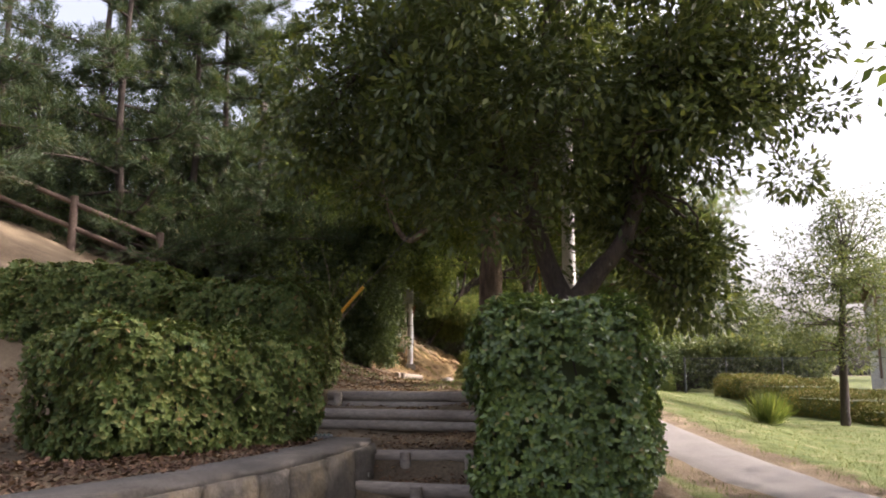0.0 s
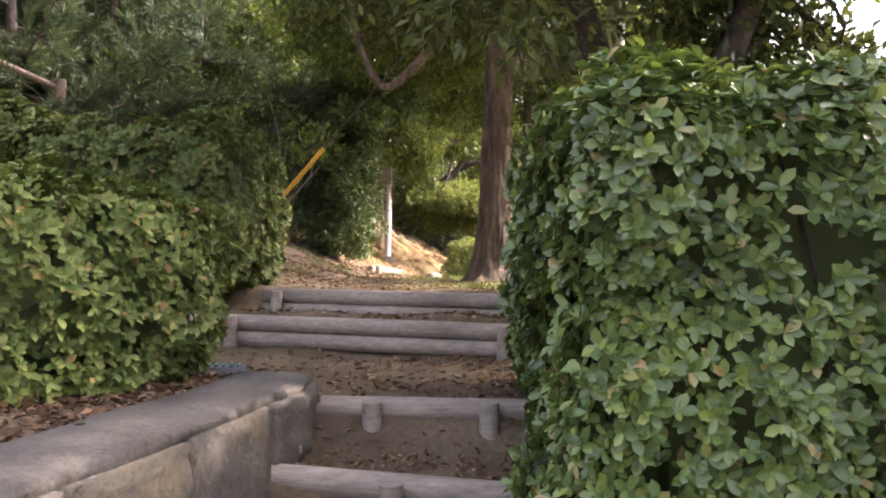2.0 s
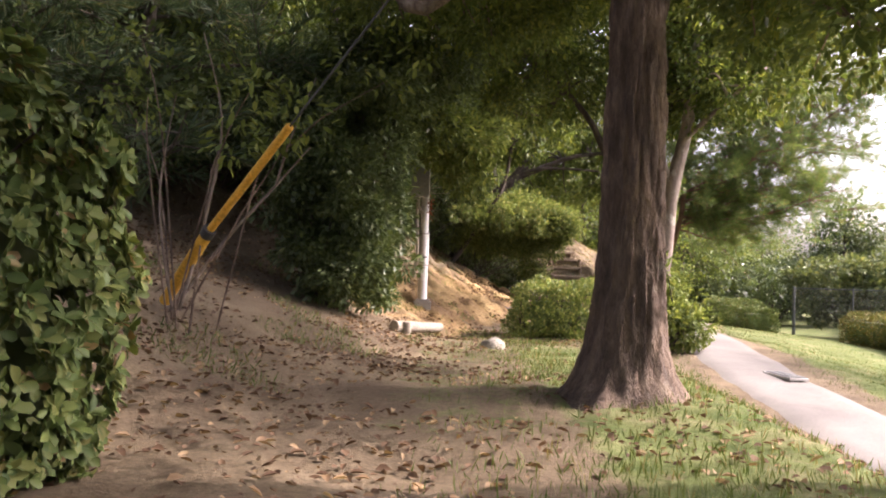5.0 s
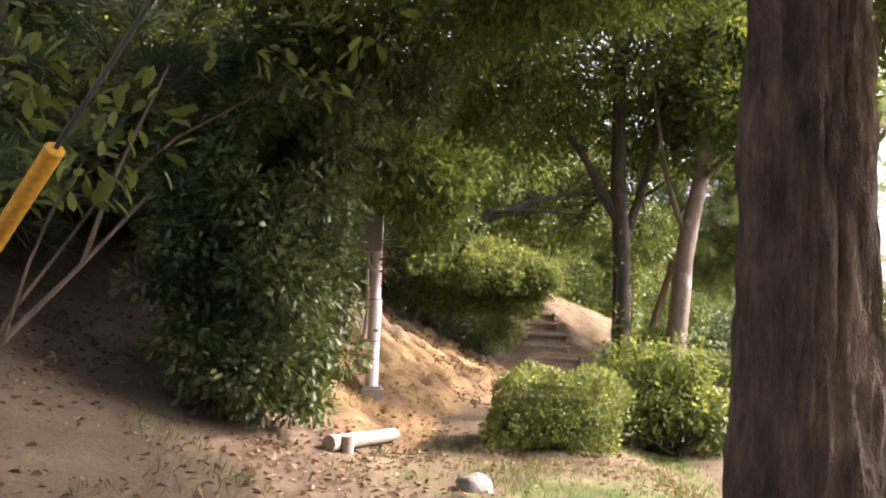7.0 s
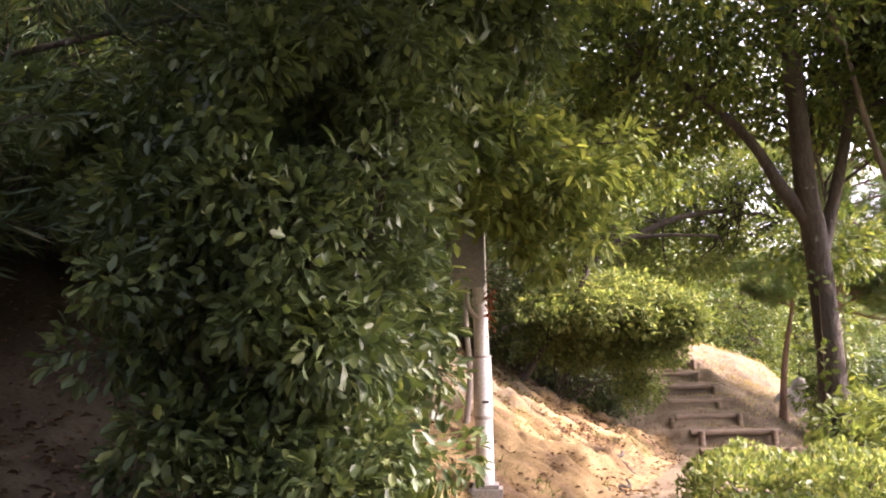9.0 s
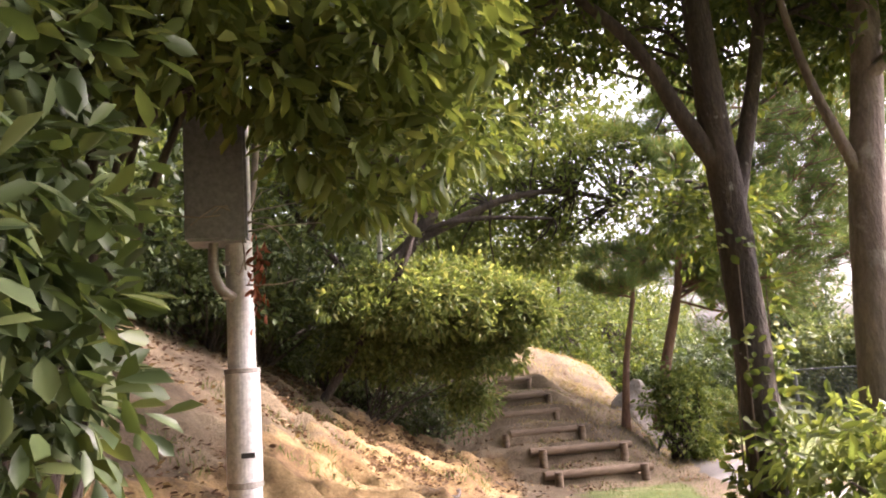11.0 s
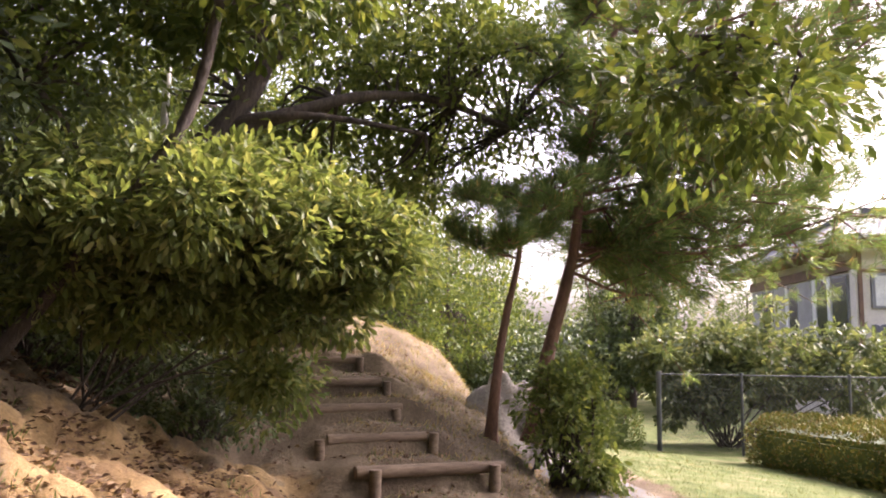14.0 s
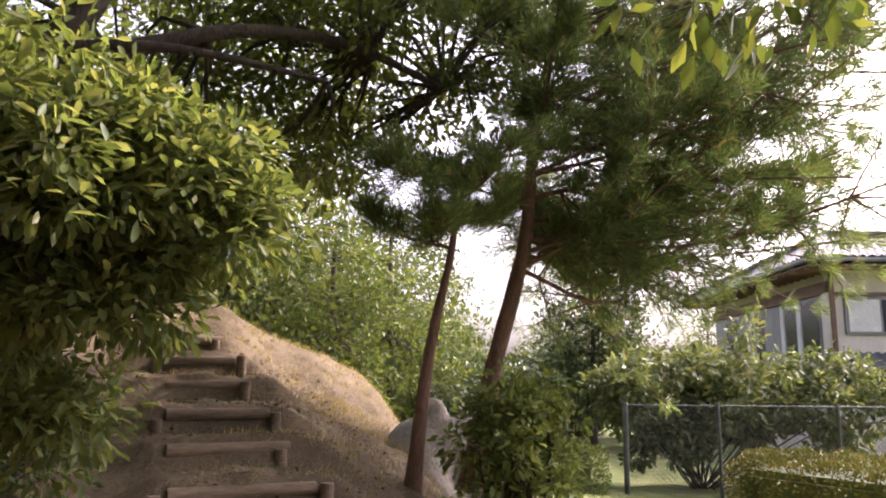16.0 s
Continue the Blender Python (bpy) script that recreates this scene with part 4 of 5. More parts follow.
tree("sapling", "thin crooked pale sapling on the eroded bank", [(-1.0, 22.0, 1.7), (-0.93, 22.0, 2.3), (-0.95, 22.0, 3.1), (-0.8, 22.0, 3.75), (-0.75, 22.0, 4.2), (-0.6, 22.0, 5.2)], 0.034, 0.02,
     [((-0.6, 22.1, 5.5), (0.9, 0.8, 0.7), 1.0)], LEAF_TREE, 0.1, BARK_PALE, clumps=26, per=80, clump_r=0.3, sides=10)
tree("slanted_tree", "dark slanting trunk in the bushes", [(-0.4, 25.6, ground_at(-0.4, 25.6) - 0.1), (-0.05, 25.6, 2.6), (0.33, 25.5, 3.2), (0.77, 25.5, 4.0), (1.0, 25.6, 5.6)], 0.055, 0.035,
     [((0.8, 25.9, 5.4), (1.4, 1.2, 0.9), 1.0)], LEAF_TREE, 0.11, BARK_DARK, clumps=50, per=110, clump_r=0.35, fine=True, sides=10)

tree("slope_tree", "dark broadleaf tree with many bare twigs on the bank", [(-2.3, 19.9, ground_at(-2.3, 19.9) - 0.1), (-2.2, 19.9, 3.4), (-2.25, 19.9, 4.8), (-2.1, 20.0, 7.2)], 0.11, 0.06,
     [((-2.3, 20.2, 6.6), (2.2, 1.9, 1.2), 1.0), ((-0.6, 20.6, 5.9), (1.5, 1.4, 0.8), 0.5), ((-3.4, 19.6, 5.4), (1.2, 1.2, 0.9), 0.35)], LEAF_TREE, 0.095, BARK_DARK,
     limbs=[([(-2.22, 19.9, 3.7), (-1.8, 19.7, 4.3), (-1.2, 19.5, 4.6), (-0.5, 19.5, 4.9)], 0.045), ([(-2.22, 19.9, 3.4), (-1.9, 19.6, 3.9), (-1.6, 19.4, 4.6), (-1.3, 19.3, 5.4)], 0.04), ([(-2.24, 19.9, 4.2), (-2.7, 19.8, 4.8), (-3.3, 19.6, 5.5)], 0.045), ([(-2.2, 19.9, 4.9), (-1.4, 20.2, 5.5), (-0.5, 20.5, 5.9)], 0.045)], clumps=120, per=110, clump_r=0.45)

# climbing leaves round the twin tree's trunk
ivy = thing("climbing_plant", "leafy climber round the foot of a dark trunk", "climber", at=(2.5, 21.4, 0.9))
n = 1500
az, hz = RNG.uniform(0, 2 * np.pi, n), 0.9 + 2.3 * RNG.uniform(0, 1, n) ** 1.4
keep = np.array([noise.noise((math.cos(a) * 1.5, math.sin(a) * 1.5, h * 1.6)) for a, h in zip(az, hz)]) > RNG.uniform(-0.35, 0.25, n)
az, hz = az[keep], hz[keep]
N = np.stack([np.cos(az), np.sin(az), np.zeros(len(az))], 1)
P = np.stack([np.full(len(az), 2.49), np.full(len(az), 21.4), hz], 1) + N * (0.14 + RNG.uniform(0, 0.09, len(az)))[:, None]
v, f = leaf_arrays(P, N * 0.7 + ball(len(P)) * 0.7, N + np.array([0, 0, 0.5]), RNG.uniform(0.05, 0.11, len(P)), 0.5, 0.3, True)
under("foliage", raw_mesh("foliage", v, f, LEAF_TREE), ivy)
runs = []
for k in range(6):
    q = np.linspace(0, 1, 10)
    a = RNG.uniform(0, 6) + q * RNG.uniform(-2, 2)
    runs.append((np.stack([2.49 + 0.15 * np.cos(a), 21.4 + 0.15 * np.sin(a), 0.85 + q * RNG.uniform(1.2, 2.2)], 1), np.linspace(0.01, 0.004, 10)))
under("stemwork", tubes_mesh("stemwork", runs, BARK_GREY, 5), ivy)

pine("pine", "slim pine with a scarred trunk beside the mound", [(4.12, 27.8, 1.35), (4.2, 27.8, 2.1), (4.3, 27.8, 2.7), (4.46, 27.8, 3.4), (4.5, 27.8, 4.1)], 0.065,
     [(0.75, 300, 0.8), (0.85, 60, 0.8), (0.9, 180, 0.8), (0.95, 250, 1.0), (0.98, 20, 0.9), (1.0, 120, 0.9), (0.8, 220, 0.7)], NEEDLE, tufts=14, per=40, length=0.15)
PW = [(0.5, 95, 3.6), (0.56, 75, 4.2), (0.62, 110, 4.6), (0.68, 85, 4.8), (0.75, 100, 4.4), (0.8, 70, 3.8), (0.86, 120, 3.6), (0.92, 90, 3.2), (1.0, 60, 2.6), (0.7, 200, 1.6), (0.8, 270, 1.4), (0.9, 320, 1.6), (0.95, 230, 1.5), (1.0, 0, 1.6), (0.6, 30, 2.0), (0.65, 150, 2.4), (0.45, 110, 2.4), (0.58, 130, 3.0), (0.72, 60, 3.0), (0.84, 105, 4.2), (0.9, 40, 2.4), (0.66, 95, 2.6), (0.95, 95, 4.6), (1.0, 105, 4.4), (0.9, 75, 4.4), (0.86, 88, 4.8), (0.78, 112, 4.4), (0.7, 72, 4.4), (0.4, 85, 3.4), (0.42, 105, 3.8), (0.46, 92, 4.2), (0.5, 78, 3.2), (0.52, 118, 3.6), (0.44, 60, 2.2)]
pine("pine", "leaning red-barked pine with long needle boughs", [(4.85, 28.2, 1.3), (5.06, 28.2, 2.3), (5.3, 28.2, 3.1), (5.45, 28.2, 3.7), (5.55, 28.2, 4.6), (5.85, 28.2, 5.9), (6.3, 28.2, 7.0)], 0.095, PW, NEEDLE, tufts=34, per=48, length=0.17, up=0.35)

# park lawn tree and clipped golden hedges
tree("lawn_tree", "small round-crowned tree on the lawn", [(10.1, 19.6, -0.5), (10.15, 19.6, 0.8), (10.2, 19.6, 2.2), (10.4, 19.6, 4.2)], 0.13, 0.06, [((10.2, 19.6, 3.3), (1.9, 1.9, 1.6), 1.0), ((10.7, 19.6, 5.0), (0.9, 0.9, 1.0), 0.3)], LEAF_GREY, 0.09, BARK_DARK, clumps=130, per=110, clump_r=0.36)
hedge("golden_hedge", "long low clipped golden-green hedge along the lawn", [(12.1, 30.0, 0.72, 1.15, 1.5, 0.5, 2), (12.05, 27.0, 0.55, 1.15, 1.8, 0.52, -2), (12.1, 23.4, 0.2, 1.15, 2.1, 0.55, 1), (12.2, 19.4, -0.1, 1.15, 2.2, 0.6, -2), (12.4, 15.2, -0.15, 1.2, 2.2, 0.6, 0)], LEAF_GOLD, 0.065, 700, rough=0.14)
hedge("lawn_hedge", "low clipped green hedge block beside the path", [(9.3, 33.6, 0.85, 0.62, 0.8, 0.42, 0)], LEAF_HEDGE, 0.055, 1300, rough=0.14)
hedge("lawn_hedge", "clipped green hedge block farther along the path", [(9.9, 37.0, 0.95, 0.85, 1.0, 0.5, 0)], LEAF_HEDGE, 0.06, 1000, rough=0.14)

# ---- poles ----
PX, PY = -0.725, 20.0
pz0 = ground_at(PX, PY)
pole = thing("steel_pole", "tall white steel pole with a grey switch box", "pole", at=(PX, PY, pz0))
part("foot", box_bm(PX, PY, pz0 - 0.03, 0.26, 0.26, 0.2, 0.03), CONCRETE, pole)
rod("lower_sleeve", (PX, PY, pz0), (PX, PY, 2.0), 0.07, 0.07, STEEL, pole, sides=28)
rod("upper_sleeve", (PX, PY, 2.003), (PX, PY, 2.47), 0.074, 0.074, STEEL, pole, sides=28)
rod("shaft", (PX, PY, 2.47), (PX, PY, 9.5), 0.06, 0.045, STEEL, pole, sides=28)
rod("band", (PX, PY, 2.46), (PX, PY, 2.48), 0.077, 0.077, RUST, pole, sides=28, bevel=0.002)
rod("band", (PX, PY, 1.985), (PX, PY, 2.012), 0.076, 0.076, RUST, pole, sides=28, bevel=0.002)
part("switch_box", box_bm(PX - 0.08, PY - 0.03, 3.3, 0.26, 0.2, 0.56, 0.012), SHUTTER, pole, "grey steel switch box")
under("conduit", tubes_mesh("conduit", [(smooth_path([(PX - 0.1, PY - 0.06, 3.03), (PX - 0.1, PY - 0.07, 2.9), (PX - 0.07, PY - 0.075, 2.82), (PX - 0.02, PY - 0.05, 2.78)], 14), [0.022] * 14)], RUST, 12), pole, "grey bent conduit under the box")
for z in (2.78, 2.93):
    part("clip", box_bm(PX - 0.05, PY - 0.068, z, 0.03, 0.02, 0.02, 0.003), RUST, pole)
part("number_plate", box_bm(PX + 0.02, PY - 0.075, 2.12, 0.055, 0.004, 0.022), BLACK, pole, "small dark plate")
pole2 = thing("thin_pole", "thin white pole far among the trees", "pole", at=(0.71, 29.0, ground_at(0.71, 29.0)))
rod("shaft", (0.71, 29.0, ground_at(0.71, 29.0) - 0.1), (0.71, 29.0, 10), 0.045, 0.035, STEEL, pole2)

up = thing("utility_pole", "grey concrete utility pole by the path", "utility pole", at=(1.95, 11.5, ground_at(1.95, 11.5)))
rod("shaft", (1.95, 11.5, 0.4), (1.95, 11.5, 10.5), 0.104, 0.082, POLE_CONC, up, sides=28)
rod("sleeve", (1.95, 11.5, 0.42), (1.95, 11.5, 2.05), 0.109, 0.106, BARK_GREY, up, "brown sheet wrapped round the pole", sides=28)
rod("collar", (1.95, 11.5, 2.06), (1.95, 11.5, 2.1), 0.112, 0.112, RUST, up, sides=28, bevel=0.004)
rod("cable_guard", (1.98, 11.39, 0.5), (1.98, 11.39, 2.76), 0.016, 0.016, POLE_CONC, up)
guy = thing("pole_stay", "yellow plastic guard on a utility pole stay", "stay wire", at=(1.42, 10.0, ground_at(1.42, 10.0)))
rod("guard", (1.43, 9.98, 0.8), (1.37, 10.0, 1.6), 0.036, 0.036, YELLOW, guy, sides=18)
rod("stay_rod", (1.37, 10.0, 1.6), (1.3, 10.02, 2.7), 0.011, 0.011, YELLOW, guy)
rod("stay_wire", (1.3, 10.02, 2.7), (1.9, 11.45, 8.5), 0.006, 0.006, WIRE, guy, bevel=0)
guy2 = thing("pole_stay", "yellow plastic guard on a slanting stay wire", "stay wire", at=(-2.3, 14.1, ground_at(-2.3, 14.1)))
rod("guard", (-2.4, 14.2, 1.55), (-1.98, 13.84, 2.06), 0.045, 0.045, YELLOW, guy2, sides=18)
rod("guard", (-1.98, 13.84, 2.06), (-1.3, 13.26, 2.72), 0.028, 0.028, YELLOW, guy2, sides=18)
rod("stay_wire", (-1.3, 13.26, 2.72), (1.9, 10.55, 5.8), 0.007, 0.007, WIRE, guy2, bevel=0)
rod("clamp", (-2.0, 13.86, 2.035), (-1.96, 13.82, 2.085), 0.05, 0.05, BLACK, guy2, sides=18, bevel=0.004)

# ---- log fence on the hill ----
fence = thing("log_fence", "brown log rail fence along the hilltop", "fence", at=(-7, 15, ground_at(-7, 15)))
fp = [(-12.6, 14.2), (-10.9, 14.7), (-9.2, 15.2), (-7.5, 15.6), (-5.85, 16.0)]
prev = None
for x, y in fp:
    z = ground_at(x, y)
    rod("post", (x, y, z - 0.2), (x, y, z + 1.1), 0.085, 0.08, FENCE_WOOD, fence)
    if prev:
        for h in (0.45, 0.95):
            rod("rail", (prev[0], prev[1], prev[2] + h), (x, y, z + h), 0.055, 0.05, FENCE_WOOD, fence)
    prev = (x, y, z)

# ---- wire fence ----
FA, FD = np.array([10.4, 33.0]), np.array([0.92, -0.39])
wf = thing("wire_fence", "grey wire mesh fence with steel posts", "fence", at=(10.4, 33.0, ground_at(10.4, 33)))
for k, q in enumerate((0.0, 1.65, 3.8, 5.9, 8.0)):
    x, y = FA + FD * q
    rod("post", (x, y, ground_at(x, y) - 0.1), (x, y, 1.98), 0.05 if k == 0 else 0.03, 0.05 if k == 0 else 0.03, WIRE, wf)
rod("top_rail", (*FA, 1.93), (*(FA + FD * 8.0), 1.93), 0.014, 0.014, WIRE, wf)
runs = []
for q in np.arange(-1.5, 8.0, 0.1):
    for sgn in (1, -1):
        za, zb = (0.45, 1.92) if sgn > 0 else (1.92, 0.45)
        t0, t1 = max(0, -q / 1.47), min(1, (8.0 - q) / 1.47)
        if t1 > t0:
            a, b = np.array([*(FA + FD * q), za]), np.array([*(FA + FD * (q + 1.47)), zb])
            off = np.array([0.39, 0.92, 0]) * 0.004 * sgn
            runs.append(([a + (b - a) * t0 + off, a + (b - a) * t1 + off], [0.0024, 0.0024]))
under("mesh", tubes_mesh("mesh", runs, WIRE, 3), wf)

# ---- house behind the fence: its own axes, x along the front, y along the side wall ----
HOUSE_AT = pose(20.9, 36.9, 0, 0, 0, -26.57)
house = thing("house", "two-storey plastered house with grey tiled roof", "house", at=(20.9, 36.9, ground_at(20.9, 36.9)))


def house_part(name, bm, material, parent=None, label="", smooth=False):
    bmesh.ops.transform(bm, matrix=HOUSE_AT, verts=bm.verts)
    return part(name, bm, material, parent or house, label, smooth)


house_part("wall", box_bm(6.0, 4.9, 2.3, 12.0, 9.8, 6.9, 0.02), PLASTER, None, "cream plastered wall")


def roof_face(bm, low_a, low_b, high_a, high_b, rows):
    """One roof plane of rolled tile rows between an eave and a ridge, closed at the back by a second skin."""
    la, lb, ha, hb = (Vector(p) for p in (low_a, low_b, high_a, high_b))
    n = (lb - la).cross(ha - la).normalized()
    if n.z < 0:
        n = -n
    cols = []
    for k in range(rows * 4 + 1):
        f = k / (rows * 4)
        bulge = n * (0.06 * math.sin(math.pi * ((k % 4) / 4)))
        cols.append([bm.verts.new(la.lerp(lb, f).lerp(ha.lerp(hb, f), g) + bulge + n * 0.02 * (1 - (g * 12) % 1)) for g in np.linspace(0, 0.999, 13)])
    for a, b in zip(cols, cols[1:]):
        for k in range(12):
            bm.faces.new((a[k], b[k], b[k + 1], a[k + 1]))
    low = [bm.verts.new(p - Vector((0, 0, 0.14))) for p in (la, lb, hb, ha)]
    bm.faces.new(low)


X0, X1, Y0, Y1, EZ, RZ, HX = -0.95, 12.9, -0.95, 10.7, 5.82, 7.5, 2.3
bm = bmesh.new()
roof_face(bm, (X0, Y0, EZ), (X1, Y0, EZ), (HX, 4.9, RZ), (X1, 4.9, RZ), 52)
roof_face(bm, (X0, Y1, EZ), (X1, Y1, EZ), (HX, 4.9, RZ), (X1, 4.9, RZ), 52)
roof_face(bm, (X0, Y0, EZ), (X0, Y1, EZ), (HX, 4.88, RZ), (HX, 4.92, RZ), 42)
house_part("roof", bm, ROOF_TILE, None, "grey curved roof tiles")
house_part("ridge", box_bm(7.6, 4.9, RZ + 0.1, 10.6, 0.32, 0.3, 0.06), ROOF_TILE)
for ye in (Y0, Y1):
    bm = box_bm(0, 0, 0, 6.7, 0.24, 0.2, 0.05)
    a, b = Vector((X0, ye, EZ + 0.1)), Vector((HX, 4.9, RZ + 0.12))
    bmesh.ops.transform(bm, matrix=Matrix.Translation((a + b) / 2) @ (b - a).to_track_quat("X", "Z").to_matrix().to_4x4(), verts=bm.verts)
    house_part("hip_ridge", bm, ROOF_TILE)
house_part("soffit", box_bm(-0.46, 4.9, 5.62, 0.94, 11.4, 0.05), TIMBER, None, "brown boarded soffit")
house_part("soffit", box_bm(6.4, -0.46, 5.62, 12.8, 0.9, 0.05), TIMBER, None, "brown boarded soffit")
for k in range(24):
    house_part("rafter", box_bm(-0.47, -0.6 + 0.48 * k, 5.555, 0.9, 0.06, 0.075), TIMBER)
house_part("gutter", box_bm(-1.02, 4.9, 5.76, 0.12, 11.8, 0.11, 0.03), SHUTTER)
house_part("gutter", box_bm(6.0, -1.02, 5.76, 13.9, 0.12, 0.11, 0.03), SHUTTER)
house_part("beam", box_bm(-0.05, 4.9, 5.12, 0.12, 9.7, 0.34, 0.01), TIMBER)
house_part("beam", box_bm(-0.05, 4.9, 2.75, 0.12, 9.7, 0.26, 0.01), TIMBER)
house_part("corner_board", box_bm(-0.04, 0.18, 3.9, 0.12, 0.4, 2.1, 0.01), PLASTER)
y = 0.6
for k, (w, mat) in enumerate(((1.15, GLASS), (0.3, WHITE_FRAME), (0.9, GLASS), (0.3, WHITE_FRAME), (1.3, SHUTTER), (0.9, GLASS), (0.3, WHITE_FRAME), (1.2, SHUTTER), (1.3, GLASS), (1.2, SHUTTER))):
    if mat is GLASS:
        win = house_part("window", box_bm(-0.03, y + w / 2, 3.9, 0.08, w, 1.95, 0.01), SHUTTER)
        house_part("pane", box_bm(-0.075, y + w / 2, 3.9, 0.02, w - 0.1, 1.82), GLASS, win)
    else:
        house_part("shutter" if mat is SHUTTER else "window_post", box_bm(-0.05, y + w / 2, 3.9, 0.12, w - 0.02, 1.98, 0.01), mat)
    y += w
for x, w in ((1.35, 1.9), (4.6, 1.8)):
    win = house_part("window", box_bm(x, -0.04, 4.3, w + 0.12, 0.1, 1.05, 0.01), SHUTTER)
    for sx in (-0.25, 0.25):
        house_part("pane", box_bm(x + sx * w, -0.1, 4.3, w * 0.46, 0.02, 0.9), WHITE_FRAME if x < 2 and sx < 0 else GLASS, win)
house_part("trim", box_bm(0.02, -0.06, 3.3, 0.12, 0.1, 4.4, 0.01), TIMBER)
house_part("trim", box_bm(6.0, -0.04, 4.92, 11.9, 0.06, 0.1, 0.01), TIMBER)
bm = bmesh.new()
roof_face(bm, (0.3, -1.2, 2.7), (11.5, -1.2, 2.7), (0.3, 0.0, 3.25), (11.5, 0.0, 3.25), 44)
house_part("lower_roof", bm, ROOF_TILE, None, "small tiled roof over the ground floor")

# ---- bank details ----
bl = thing("fallen_log", "short cut log lying on the sandy bank", "log", at=(-0.8, 17.8, ground_at(-0.8, 17.8)))
rod("log", (-0.95, 17.68, ground_at(-0.95, 17.68) + 0.05), (-0.42, 18.65, ground_at(-0.42, 18.65) + 0.07), 0.07, 0.06, LOG, bl)
rod("stub", (-0.8, 17.78, ground_at(-0.8, 17.78) - 0.1), (-0.8, 17.77, ground_at(-0.8, 17.78) + 0.14), 0.058, 0.052, LOG, bl)
tagged(part("boulder", blob_mesh("boulder", (5.1, 29.35, 1.15), (0.66, 0.6, 0.8), ROCK, 0.5, 4), ROCK, smooth=True), "pale rough boulder by the path", "boulder")
tagged(part("stone_lump", blob_mesh("stone_lump", (0.2, 16.8, 1.08), (0.14, 0.11, 0.1), ROCK, 0.3, seed=3), ROCK, smooth=True), "pale stone lump in the thin grass", "stone")

# ---- woods and added shade trees ----
pine_a = pine("forest_pine", "tall dark pine in the wood", [(-9, 20, ground_at(-9, 20) - 0.2), (-8.9, 20, 6), (-9.1, 20, 9), (-9, 20, 13)], 0.16,
              [(0.28 + 0.04 * k, (137 * k) % 360, 3.4 - 0.1 * k) for k in range(20)], NEEDLE_DARK, BARK_DARK, "wood", 0.25, 20, 22, 0.05, 0.075)
broad_a = tree("forest_tree", "leafy tree in the dense wood", [(-5, 26, ground_at(-5, 26) - 0.2), (-4.9, 26, 5), (-5, 26, 8)], 0.14, 0.06,
               [((-5, 26, 7.0), (2.6, 2.6, 3.0), 1.0), ((-5, 26, 4.6), (2.2, 2.2, 1.4), 0.5)], LEAF_DARK, 0.17, BARK_DARK, clumps=110, per=75, clump_r=0.66, group="wood")
broad_b = tree("forest_tree", "sunlit leafy tree in the wood", [(3, 42, 0.8), (3, 42, 4), (3.1, 42, 8)], 0.14, 0.06,
               [((3, 42, 6.0), (2.8, 2.8, 3.2), 1.0), ((3, 42, 3.2), (2.4, 2.4, 1.6), 0.5)], LEAF_TREE, 0.2, BARK_DARK, clumps=100, per=60, clump_r=0.72, group="wood")
under_a = shrub("undergrowth", "dark leafy undergrowth below the trees", -3.6, 20.0, [((-3.6, 20.0, ground_at(-3.6, 20) + 0.9), (1.1, 1.0, 0.8), 1.0)], LEAF_DARK, 0.11, 50, 100, 0.36)


def place(ob, x, y, turn, size, drop=0.15):
    return copy_thing(ob, pose(x, y, ground_at(x, y) - drop, 0, 0, turn) @ Matrix.Diagonal((size, size, size, 1)))


for x, y, t, s in ((-4.5, 18.6, 215, 0.9), (-7.2, 17.0, 40, 0.9), (-6.0, 18.2, 190, 0.85), (-12, 12.5, 20, 0.9), (-9.5, 13.5, 250, 0.8), (-11, 16, 80, 1.0), (-8, 24, 120, 1.0), (-10.5, 28, 200, 1.1), (-5.2, 22, 250, 0.85), (-13, 22, 300, 1.1), (-6.5, 30, 75, 1.0), (-10, 9, 160, 0.9), (-5.6, 19.2, 215, 0.9)):
    place(pine_a, x, y, t, s)
for x, y, t, s in ((-3.9, 23.9, 30, 0.8), (-3.2, 28.8, 80, 0.9), (-0.8, 33, 150, 0.92), (-4.5, 34, 210, 0.9), (2.5, 37.5, 260, 0.72), (-8, 36, 20, 1.1), (-6.5, 27, 100, 1.0), (-7.6, 19.8, 10, 0.65), (-9.8, 18.5, 60, 0.75), (-12.8, 19, 280, 0.75), (-5.4, 21.4, 170, 0.62), (-2.2, 31.5, 45, 0.7), (-3.0, 26.6, 120, 0.85), (-1.3, 30.2, 20, 0.8), (-14.5, 25, 30, 1.1)):
    place(broad_a, x, y, t, s)
